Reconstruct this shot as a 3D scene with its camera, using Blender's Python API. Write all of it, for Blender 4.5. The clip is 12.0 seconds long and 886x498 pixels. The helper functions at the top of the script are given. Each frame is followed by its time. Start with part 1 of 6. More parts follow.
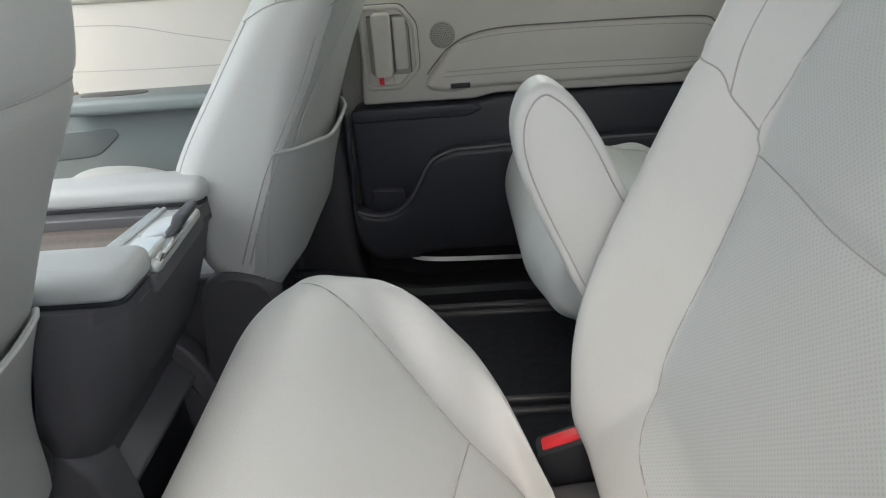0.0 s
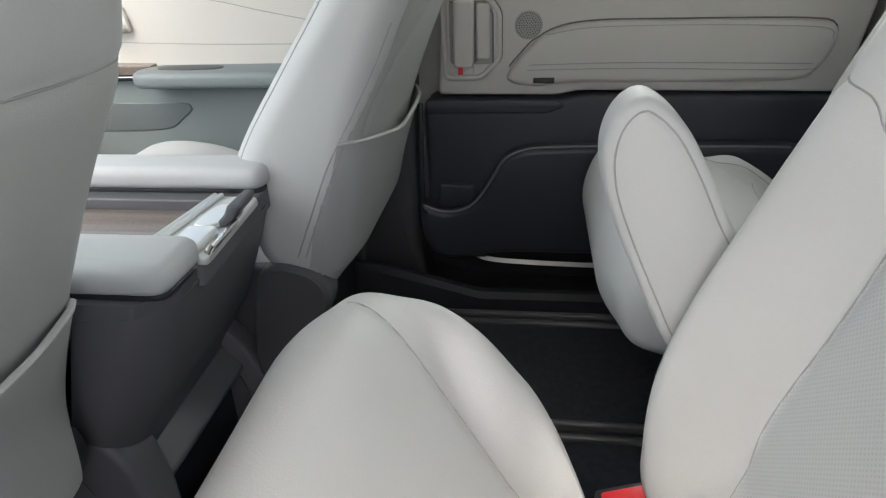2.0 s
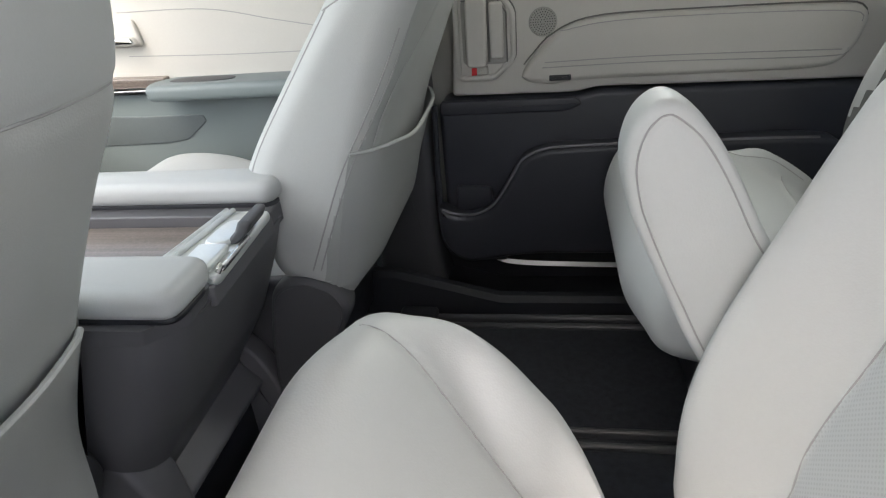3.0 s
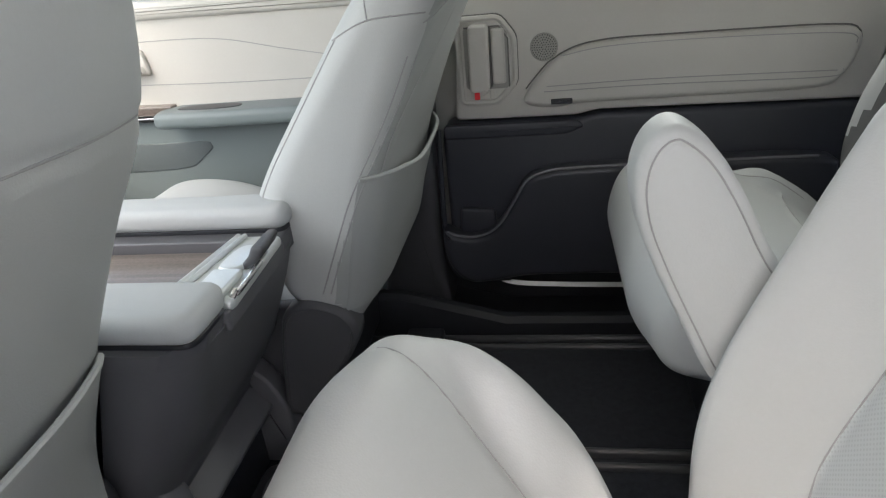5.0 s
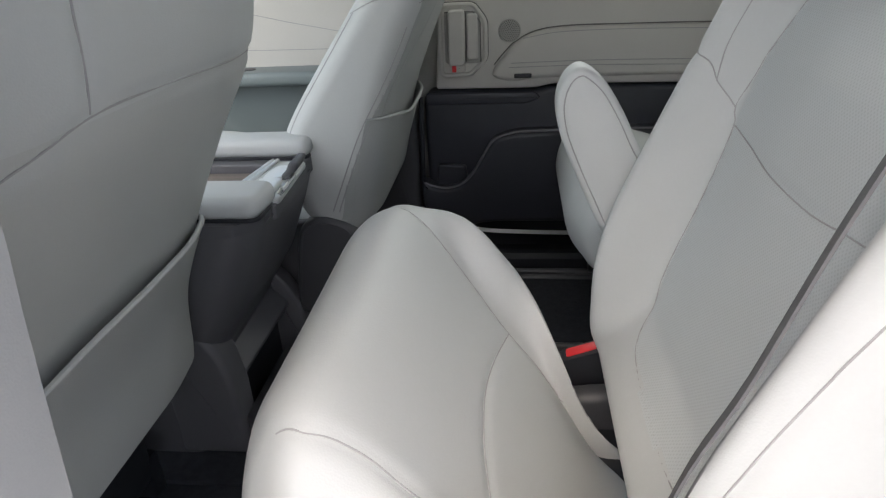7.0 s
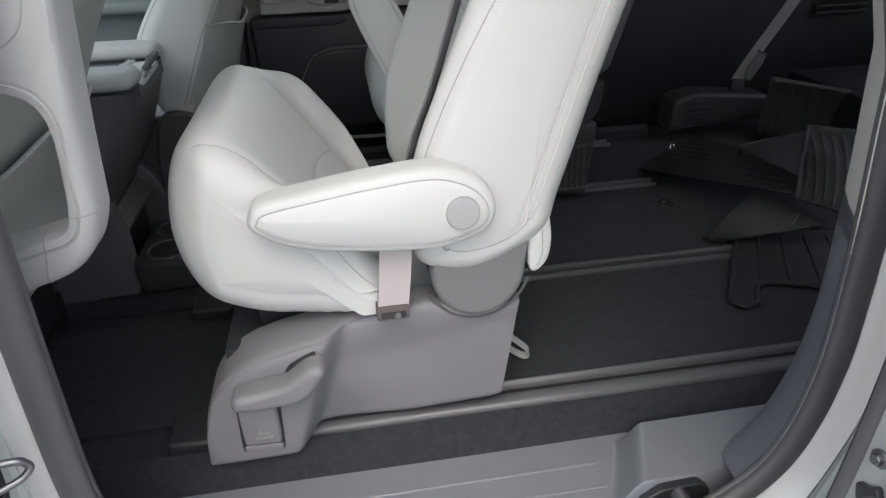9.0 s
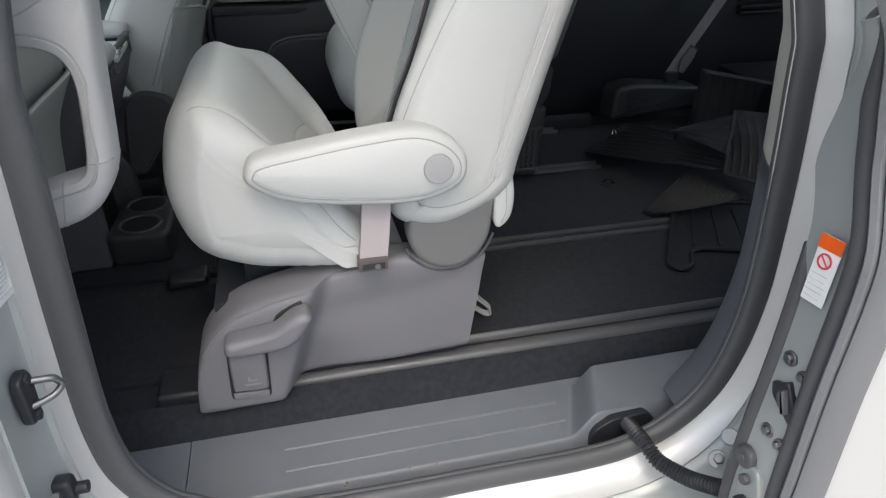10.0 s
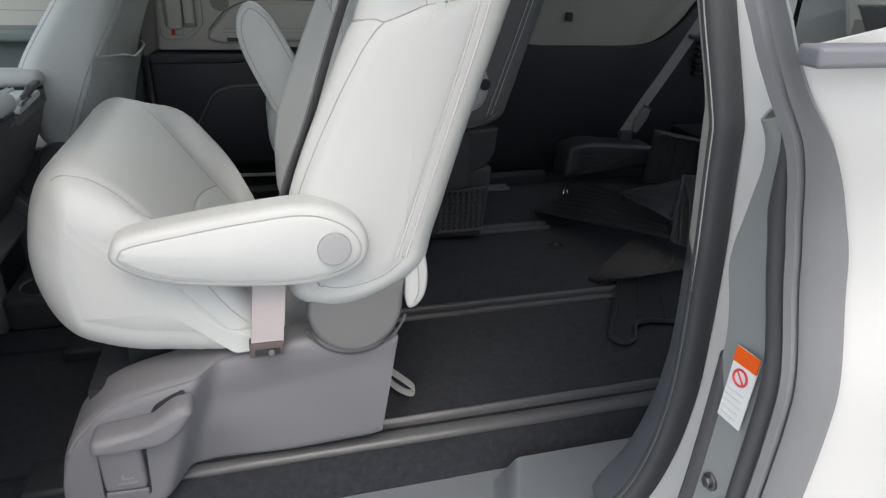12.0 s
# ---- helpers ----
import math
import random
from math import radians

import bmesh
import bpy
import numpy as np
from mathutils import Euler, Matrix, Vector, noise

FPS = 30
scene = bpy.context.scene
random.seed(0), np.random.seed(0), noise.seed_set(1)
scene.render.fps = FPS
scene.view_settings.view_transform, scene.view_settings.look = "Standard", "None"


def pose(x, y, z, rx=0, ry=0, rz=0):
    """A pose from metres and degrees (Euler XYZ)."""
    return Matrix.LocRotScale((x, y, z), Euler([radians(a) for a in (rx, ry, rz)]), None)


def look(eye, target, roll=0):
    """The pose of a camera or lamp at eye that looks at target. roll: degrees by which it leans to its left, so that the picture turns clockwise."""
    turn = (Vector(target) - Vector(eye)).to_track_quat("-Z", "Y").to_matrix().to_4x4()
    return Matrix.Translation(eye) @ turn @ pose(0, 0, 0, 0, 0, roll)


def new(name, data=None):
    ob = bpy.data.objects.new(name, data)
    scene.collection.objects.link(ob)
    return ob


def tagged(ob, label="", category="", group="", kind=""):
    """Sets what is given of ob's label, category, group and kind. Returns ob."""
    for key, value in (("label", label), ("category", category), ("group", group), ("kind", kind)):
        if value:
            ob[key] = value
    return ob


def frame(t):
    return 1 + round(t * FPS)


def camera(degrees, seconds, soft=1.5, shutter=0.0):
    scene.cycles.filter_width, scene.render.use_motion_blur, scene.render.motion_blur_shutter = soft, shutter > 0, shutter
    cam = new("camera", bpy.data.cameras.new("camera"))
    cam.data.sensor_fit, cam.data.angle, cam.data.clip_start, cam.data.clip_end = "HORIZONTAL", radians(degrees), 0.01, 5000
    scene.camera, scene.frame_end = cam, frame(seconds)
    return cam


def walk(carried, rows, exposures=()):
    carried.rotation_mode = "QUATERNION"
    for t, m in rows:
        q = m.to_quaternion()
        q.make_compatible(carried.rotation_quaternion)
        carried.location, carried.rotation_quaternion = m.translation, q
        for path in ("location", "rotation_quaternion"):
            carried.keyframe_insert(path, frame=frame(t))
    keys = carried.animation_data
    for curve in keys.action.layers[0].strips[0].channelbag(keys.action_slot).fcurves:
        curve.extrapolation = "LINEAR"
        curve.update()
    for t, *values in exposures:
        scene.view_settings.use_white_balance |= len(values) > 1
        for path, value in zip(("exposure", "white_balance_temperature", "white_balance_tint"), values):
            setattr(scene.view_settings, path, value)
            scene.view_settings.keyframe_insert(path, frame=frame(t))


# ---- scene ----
cam = camera(68.7, 12.0, soft=1.25)
PATH = [
    (0, (0.095, 0.038, 1.173), (0.043, 1.839, 0.304), -4.4),
    (0.5, (0.103, 0.056, 1.194), (-0.085, 1.856, 0.342), -4.0),
    (1, (0.101, 0.076, 1.191), (-0.163, 1.863, 0.333), -3.5),
    (1.5, (0.096, 0.107, 1.18), (-0.167, 1.888, 0.308), -2.6),
    (2, (0.093, 0.115, 1.172), (-0.163, 1.883, 0.272), -2.4),
    (2.5, (0.094, 0.144, 1.167), (-0.163, 1.898, 0.241), -2.8),
    (3, (0.096, 0.145, 1.174), (-0.228, 1.9, 0.271), -5.2),
    (3.5, (0.083, 0.139, 1.181), (-0.295, 1.89, 0.291), -7.3),
    (3.7, (0.037, 0.126, 1.178), (-0.367, 1.879, 0.303), -8.4),
    (5.3, (0.091, 0.134, 1.182), (-0.222, 1.925, 0.356), -5.5),
    (5.5, (0.087, 0.12, 1.176), (-0.252, 1.916, 0.364), -5.9),
    (6, (0.095, 0.059, 1.189), (-0.25, 1.855, 0.379), -5.0),
    (6.5, (0.107, -0.049, 1.198), (-0.176, 1.745, 0.36), -3.7),
    (7, (0.099, -0.174, 1.197), (-0.12, 1.614, 0.328), -3.0),
    (7.5, (0.153, -0.314, 1.185), (0.017, 1.464, 0.279), -3.5),
    (7.7, (0.153, -0.362, 1.181), (0.088, 1.408, 0.252), -3.1),
    (9.3, (0.122, -0.668, 1.146), (0.411, 1.054, 0.17), -1.8),
    (9.5, (0.122, -0.693, 1.14), (0.434, 1.021, 0.158), -1.5),
    (10, (0.061, -0.726, 1.145), (0.483, 0.974, 0.181), 0.1),
    (10.5, (-0.003, -0.749, 1.148), (0.455, 0.949, 0.196), 0.3),
    (11, (0.047, -0.742, 1.141), (0.524, 0.968, 0.22), 0.7),
    (11.5, (0.133, -0.708, 1.153), (0.613, 1.026, 0.279), 1.2),
    (12, (0.18, -0.652, 1.158), (0.683, 1.087, 0.307), 2.1),
]
walk(cam, [(t, look(eye, target, roll)) for t, eye, target, roll in PATH],
     exposures=[(0.0, 1.56, 6650, 7), (1.5, 1.52, 6650, 9), (2.5, 1.68, 6650, 9), (3.7, 1.64, 6650, 9), (5.3, 1.56, 6620, 9), (6.5, 1.58, 6600, 10), (7.0, 1.22, 6500, 9), (7.5, 0.90, 6450, 6),
                (9.3, 0.86, 6350, 6), (10.5, 0.63, 6350, 5), (11.3, 0.66, 6350, 5), (12.0, 0.79, 6350, 5)])

from mathutils.bvhtree import BVHTree
from mathutils.kdtree import KDTree

# ---- light ----
world = bpy.data.worlds.new("sky")
scene.world = world
world.use_nodes = True
sky = world.node_tree.nodes.new("ShaderNodeTexSky")
sky.sky_type, sky.sun_disc = "NISHITA", False
sky.sun_elevation, sky.sun_rotation = radians(56), radians(190)
sky.dust_density, sky.air_density, sky.ozone_density = 4.6, 1.0, 1.0
world.node_tree.links.new(sky.outputs[0], world.node_tree.nodes["Background"].inputs[0])
world.node_tree.nodes["Background"].inputs[1].default_value = 0.15
lamp = bpy.data.lights.new("sun", "SUN")
lamp.energy, lamp.angle, lamp.color = 0.64, radians(130), (1.0, 0.985, 0.99)
sun = new("sun", lamp)
sun.matrix_world = look((-1.5, -5, 3.1), (0, 0, 0))


def window_light(x, y, z, way, width, height, watts, color=(0.98, 1.0, 0.965)):
    """The sky's light through a window."""
    d = bpy.data.lights.new("window_light", "AREA")
    d.shape, d.size, d.size_y, d.energy, d.color = "RECTANGLE", width, height, watts, color
    new("window_light", d).matrix_world = look((x, y, z), Vector((x, y, z)) + Vector(way))


window_light(-1.25, 0.80, 1.45, (0.55, 0.35, -0.75), 1.2, 0.55, 2.2, (0.94, 1.0, 0.90))
window_light(0.32, 1.56, 1.33, (0, -1, -0.35), 0.78, 0.36, 1.5)
window_light(1.27, 1.56, 1.33, (0, -1, -0.35), 0.84, 0.36, 0.06)
window_light(2.18, 0.72, 1.30, (-1, 0, -0.4), 1.3, 0.5, 0.06)


# ---- materials ----
def material(name, color, rough=0.5, metal=0.0, spec=0.5, vary=0.08, scale=6.0, fine=300.0, bump=0.1, coat=0.0, depth=0.001, sheen=0.0):
    """A surface with two scales of colour variation and a fine relief."""
    m = bpy.data.materials.new(name)
    m.use_nodes = True
    t = m.node_tree
    b = t.nodes["Principled BSDF"]
    co = t.nodes.new("ShaderNodeTexCoord")
    n1 = t.nodes.new("ShaderNodeTexNoise")
    n1.inputs["Scale"].default_value, n1.inputs["Detail"].default_value = scale, 5
    n2 = t.nodes.new("ShaderNodeTexNoise")
    n2.inputs["Scale"].default_value, n2.inputs["Detail"].default_value = fine, 3
    t.links.new(co.outputs["Object"], n1.inputs["Vector"])
    t.links.new(co.outputs["Object"], n2.inputs["Vector"])
    mix = t.nodes.new("ShaderNodeMix")
    mix.data_type = "FLOAT"
    mix.inputs[0].default_value = 0.35
    t.links.new(n1.outputs["Fac"], mix.inputs[2])
    t.links.new(n2.outputs["Fac"], mix.inputs[3])
    ramp = t.nodes.new("ShaderNodeValToRGB")
    lo, hi = [max(0, c * (1 - vary)) for c in color], [min(1, c * (1 + vary)) for c in color]
    ramp.color_ramp.elements[0].position, ramp.color_ramp.elements[0].color = 0.3, (*lo, 1)
    ramp.color_ramp.elements[1].position, ramp.color_ramp.elements[1].color = 0.7, (*hi, 1)
    t.links.new(mix.outputs[0], ramp.inputs[0])
    t.links.new(ramp.outputs[0], b.inputs["Base Color"])
    b.inputs["Metallic"].default_value = metal
    b.inputs["Specular IOR Level"].default_value = spec
    b.inputs["Coat Weight"].default_value = coat
    b.inputs["Coat Roughness"].default_value = 0.08
    b.inputs["Sheen Weight"].default_value = sheen
    rr = t.nodes.new("ShaderNodeMapRange")
    rr.inputs[3].default_value, rr.inputs[4].default_value = max(0.02, rough - 0.07), min(1, rough + 0.07)
    t.links.new(n1.outputs["Fac"], rr.inputs[0])
    t.links.new(rr.outputs[0], b.inputs["Roughness"])
    bp = t.nodes.new("ShaderNodeBump")
    bp.inputs["Strength"].default_value, bp.inputs["Distance"].default_value = bump, depth
    t.links.new(n2.outputs["Fac"], bp.inputs["Height"])
    t.links.new(bp.outputs[0], b.inputs["Normal"])
    return m


def perforated(m, scale):
    """Pierces m with rows of tiny holes, seen along x."""
    t = m.node_tree
    co = [n for n in t.nodes if n.type == "TEX_COORD"][0]
    mp = t.nodes.new("ShaderNodeMapping")
    mp.inputs["Scale"].default_value = (0, 1, 1)
    mp.inputs["Rotation"].default_value = (radians(45), 0, 0)
    v = t.nodes.new("ShaderNodeTexVoronoi")
    v.inputs["Scale"].default_value, v.inputs["Randomness"].default_value = scale, 0.0
    t.links.new(co.outputs["Object"], mp.inputs["Vector"])
    t.links.new(mp.outputs[0], v.inputs["Vector"])
    rr = t.nodes.new("ShaderNodeMapRange")
    rr.inputs[1].default_value, rr.inputs[2].default_value = 0.20, 0.36
    rr.inputs[3].default_value, rr.inputs[4].default_value = 0.87, 1.0
    t.links.new(v.outputs["Distance"], rr.inputs[0])
    b = t.nodes["Principled BSDF"]
    mul = t.nodes.new("ShaderNodeVectorMath")
    mul.operation = "MULTIPLY"
    t.links.new(b.inputs["Base Color"].links[0].from_socket, mul.inputs[0])
    t.links.new(rr.outputs[0], mul.inputs[1])
    t.links.new(mul.outputs[0], b.inputs["Base Color"])
    return m


def cells(m, scale, strength, depth=0.0008, feature="F1"):
    """Replaces the fine relief of m by a cellular one (leather grain, mesh, perforation)."""
    t = m.node_tree
    v = t.nodes.new("ShaderNodeTexVoronoi")
    v.feature = feature
    v.inputs["Scale"].default_value = scale
    co = [n for n in t.nodes if n.type == "TEX_COORD"][0]
    t.links.new(co.outputs["Object"], v.inputs["Vector"])
    bp = [n for n in t.nodes if n.type == "BUMP"][0]
    bp.inputs["Strength"].default_value, bp.inputs["Distance"].default_value = strength, depth
    t.links.new(v.outputs["Distance"], bp.inputs["Height"])
    return m


LEATHER = cells(material("light_leather", (0.53, 0.543, 0.54), 0.48, spec=0.45, vary=0.025, scale=9, bump=0.2), 620, 0.13, 0.0006)
INSERT = perforated(material("insert_leather", (0.545, 0.57, 0.575), 0.48, vary=0.03, scale=9), 330)
BACKCLOTH = cells(material("seat_back_vinyl", (0.50, 0.51, 0.50), 0.5, vary=0.03, scale=8), 620, 0.2, 0.0006)
PIPING = material("pinkish_piping", (0.52, 0.485, 0.50), 0.6, vary=0.05, fine=900, bump=0.3)
# Front seat vinyl with the shade of its rear-facing side in the colour.
PAS_SHADE = cells(material("front_seat_shaded_rear", (0.36, 0.37, 0.36), 0.5, vary=0.03, scale=8), 620, 0.2, 0.0006)
# Rear panel vinyl; on the far seat it also paints shade over leather.
REARVINYL_SHADE = cells(material("seat_rear_vinyl_and_shade", (0.14, 0.14, 0.14), 0.5, vary=0.03, scale=8), 620, 0.2, 0.0006)
SEAM = material("seam_thread", (0.36, 0.355, 0.355), 0.7, vary=0.1, fine=900)
GREY = material("grey_plastic", (0.183, 0.180, 0.197), 0.5, vary=0.05, fine=700, bump=0.12, depth=0.0004)
SILL = material("sill_plastic", (0.168, 0.180, 0.204), 0.36, vary=0.07, scale=14, fine=700, bump=0.15, depth=0.0004)
DARK = material("dark_plastic", (0.085, 0.085, 0.092), 0.45, vary=0.08, fine=700, bump=0.15, depth=0.0004)
DOORBLACK = material("door_lower_plastic", (0.044, 0.046, 0.057), 0.42, vary=0.1, fine=700, bump=0.15, depth=0.0004)
BLACK = material("black_plastic", (0.024, 0.0255, 0.031), 0.42, vary=0.1, fine=700, bump=0.15, depth=0.0004)
# Black plastic made deeper to include the dimness behind the tinted rear glass.
CARGO_SHADE = material("shaded_cargo_plastic", (0.0095, 0.0105, 0.0140), 0.5, vary=0.12, scale=12, fine=500, bump=0.2, depth=0.0005)
CARPET = material("black_carpet", (0.0322, 0.0345, 0.0420), 0.95, vary=0.3, scale=90, fine=700, bump=0.8, depth=0.002, sheen=0.05, spec=0.1)
RUBBER = material("seal_rubber", (0.080, 0.081, 0.086), 0.5, vary=0.1, fine=400, bump=0.1)
MATRUBBER = material("mat_rubber", (0.022, 0.023, 0.027), 0.5, spec=0.35, vary=0.2, scale=18, fine=500, bump=0.2)
BEIGE = cells(material("door_trim_vinyl", (0.57, 0.55, 0.515), 0.5, vary=0.03, scale=7), 520, 0.15, 0.0005)
BLUEGREY = material("front_door_trim", (0.17, 0.20, 0.205), 0.48, vary=0.05, fine=600)
# The door-trim beige, darkened to hold the dimness of the cargo area.
BEIGE_SHADE = cells(material("shaded_cargo_trim_vinyl", (0.29, 0.285, 0.25), 0.5, vary=0.03, scale=7), 520, 0.15, 0.0005)
HEAD = material("headliner_cloth", (0.55, 0.54, 0.51), 0.95, vary=0.06, fine=700, bump=0.4)
def car_paint(name, color, rough, metal):
    """A smooth lacquer with a faint cloudy film of dust."""
    m = bpy.data.materials.new(name)
    m.use_nodes = True
    t = m.node_tree
    q = t.nodes["Principled BSDF"]
    co = t.nodes.new("ShaderNodeTexCoord")
    n = t.nodes.new("ShaderNodeTexNoise")
    n.inputs["Scale"].default_value, n.inputs["Detail"].default_value = 3.0, 2
    t.links.new(co.outputs["Object"], n.inputs["Vector"])
    ramp = t.nodes.new("ShaderNodeValToRGB")
    ramp.color_ramp.elements[0].color = (*[v * 0.96 for v in color], 1)
    ramp.color_ramp.elements[1].color = (*color, 1)
    t.links.new(n.outputs["Fac"], ramp.inputs[0])
    t.links.new(ramp.outputs[0], q.inputs["Base Color"])
    q.inputs["Roughness"].default_value, q.inputs["Metallic"].default_value = rough, metal
    q.inputs["Coat Weight"].default_value, q.inputs["Coat Roughness"].default_value = 0.3, 0.15
    return m


PAINT = car_paint("silver_paint", (0.71, 0.702, 0.685), 0.30, 0.25)
# Jamb and door edge: the silver paint darkened to carry their shade.
JAMB_SHADE = car_paint("shaded_jamb_paint", (0.44, 0.465, 0.455), 0.36, 0.15)
EDGE_SHADE = car_paint("shaded_edge_paint", (0.32, 0.34, 0.335), 0.4, 0.15)
CONSOLE = material("console_plastic", (0.125, 0.123, 0.132), 0.45, vary=0.06, fine=700, bump=0.15, depth=0.0004)
GROOVE = material("trim_groove", (0.16, 0.155, 0.145), 0.7, vary=0.05)
SATIN = material("satin_metal", (0.80, 0.82, 0.80), 0.33, metal=0.5, vary=0.05)
GASKET = material("gasket_rubber", (0.19, 0.19, 0.20), 0.5, vary=0.08, fine=400, bump=0.1)
SCUFF = material("tan_scuff", (0.40, 0.34, 0.26), 0.8, vary=0.2, scale=60)
HEM = material("hem_film", (0.20, 0.20, 0.207), 0.42, vary=0.05, scale=5, fine=400, bump=0.05)
GRIPVINYL = cells(material("grip_vinyl", (0.43, 0.43, 0.435), 0.5, vary=0.03, scale=8), 620, 0.2, 0.0006)
CHROME = material("bright_metal", (0.75, 0.75, 0.74), 0.16, metal=1.0, vary=0.03)
STEEL = material("dull_steel", (0.24, 0.24, 0.25), 0.4, metal=1.0, vary=0.15, scale=30)
RED = material("red_plastic", (0.75, 0.03, 0.04), 0.35, vary=0.04)
WEB = material("belt_webbing", (0.12, 0.118, 0.122), 0.8, vary=0.08, fine=900, bump=0.5)
DARKWEB = material("dark_belt_webbing", (0.06, 0.06, 0.065), 0.8, vary=0.08, fine=900, bump=0.5)
WHITE = material("label_paper", (0.88, 0.88, 0.86), 0.5, vary=0.03)
ORANGE = material("label_orange", (0.95, 0.13, 0.005), 0.5, vary=0.03)
INK = material("label_ink", (0.62, 0.62, 0.62), 0.6, vary=0.1)
REDINK = material("label_red_ink", (0.65, 0.06, 0.07), 0.6, vary=0.1)
ASPHALT = material("asphalt", (0.36, 0.358, 0.35), 0.9, vary=0.3, scale=3, fine=120, bump=0.6, depth=0.004)
WOOD = material("striped_wood_trim", (0.19, 0.155, 0.135), 0.35, vary=0.5, scale=5, coat=0.3)
for n in WOOD.node_tree.nodes:
    if n.type == "TEX_NOISE":
        mp = WOOD.node_tree.nodes.new("ShaderNodeMapping")
        mp.inputs["Scale"].default_value = (0.3, 22, 3)
        src = n.inputs["Vector"].links[0].from_socket
        WOOD.node_tree.links.new(src, mp.inputs[0])
        WOOD.node_tree.links.new(mp.outputs[0], n.inputs["Vector"])
        break
def glass(name, color, rough=0.0):
    m = bpy.data.materials.new(name)
    m.use_nodes = True
    q = m.node_tree.nodes["Principled BSDF"]
    q.inputs["Base Color"].default_value = (*color, 1)
    q.inputs["Roughness"].default_value, q.inputs["Transmission Weight"].default_value, q.inputs["IOR"].default_value = rough, 1.0, 1.45
    return m


GLASS = glass("window_glass", (0.93, 0.97, 0.95))
TINT = glass("tinted_glass", (0.45, 0.47, 0.46))


# ---- builders ----
def thing(name, label, category, group="", kind="", at=(0, 0, 0)):
    ob = new(name)
    ob.location = at
    ob.empty_display_size = 0.05
    return tagged(ob, label, category, group, kind)


def part(name, bm, mat, parent=None, label="", smooth=True, kind="", category=""):
    """Links bm as one mesh under parent."""
    bmesh.ops.recalc_face_normals(bm, faces=bm.faces)
    me = bpy.data.meshes.new(name)
    bm.to_mesh(me)
    bm.free()
    me.materials.append(mat)
    if smooth:
        me.polygons.foreach_set("use_smooth", [len(q.vertices) < 5 for q in me.polygons])
        me.set_sharp_from_angle(angle=radians(38))
    ob = new(name, me)
    if parent:
        ob.parent = parent
        if parent.type == "EMPTY":
            ob.matrix_parent_inverse = Matrix.Translation(-Vector(parent.location))
    return tagged(ob, label, category, "", kind)


def structure(name, bm, mat, label, category):
    return part(name, bm, mat, None, label, kind="structure", category=category)


def box(bm, x0, x1, y0, y1, z0, z1, bevel=0.0, seg=2):
    r = bmesh.ops.create_cube(bm, size=1, matrix=Matrix.LocRotScale(((x0 + x1) / 2, (y0 + y1) / 2, (z0 + z1) / 2), None, (abs(x1 - x0), abs(y1 - y0), abs(z1 - z0))))
    if bevel:
        es = list({e for v in r["verts"] for e in v.link_edges})
        bmesh.ops.bevel(bm, geom=es, offset=bevel, segments=seg, profile=0.6, affect="EDGES")
    return bm


def boxes(*rows, bevel=0.0):
    bm = bmesh.new()
    for r in rows:
        box(bm, *r, bevel=bevel)
    return bm


def spline(pts, n, closed=False):
    """n points along a smooth curve through pts."""
    P = [Vector(p) for p in pts]
    k = len(P)
    spans = k if closed else k - 1
    out = []
    for i in range(n):
        s = i / n * spans if closed else i / (n - 1) * spans
        j = min(int(s), spans - 1)
        f = s - j
        get = (lambda q: P[q % k]) if closed else (lambda q: P[max(0, min(k - 1, q))])
        a, b, c, d = get(j - 1), get(j), get(j + 1), get(j + 2)
        out.append(0.5 * ((2 * b) + (c - a) * f + (2 * a - 5 * b + 4 * c - d) * f * f + (3 * b - a - 3 * c + d) * f ** 3))
    # even spacing
    L = [0.0]
    ring = out + [out[0]] if closed else out
    for a, b in zip(ring, ring[1:]):
        L.append(L[-1] + (b - a).length)
    res, j = [], 0
    for i in range(n):
        want = L[-1] * (i / n if closed else i / (n - 1))
        while j < len(L) - 2 and L[j + 1] < want:
            j += 1
        f = (want - L[j]) / max(1e-9, L[j + 1] - L[j])
        res.append(ring[j].lerp(ring[j + 1], min(1, f)))
    return res


def rounded(pts, r=0.02, n=5):
    """A polygon (2D) with rounded corners."""
    out = []
    k = len(pts)
    for i in range(k):
        p, a, b = Vector(pts[i]), Vector(pts[i - 1]), Vector(pts[(i + 1) % k])
        da, db = a - p, b - p
        q = min(r, da.length * 0.45, db.length * 0.45)
        s, e = p + da.normalized() * q, p + db.normalized() * q
        for j in range(n):
            f = j / (n - 1)
            out.append(s * (1 - f) ** 2 + p * 2 * f * (1 - f) + e * f * f)
    return out


def normals2(P):
    """Outward normals of a closed 2D outline."""
    k = len(P)
    area = sum(P[i].x * P[(i + 1) % k].y - P[(i + 1) % k].x * P[i].y for i in range(k))
    s = 1 if area > 0 else -1
    out = []
    for i in range(k):
        t = P[(i + 1) % k] - P[i - 1]
        out.append(Vector((t.y, -t.x)).normalized() * s if t.length > 1e-9 else Vector((0, 0)))
    return out


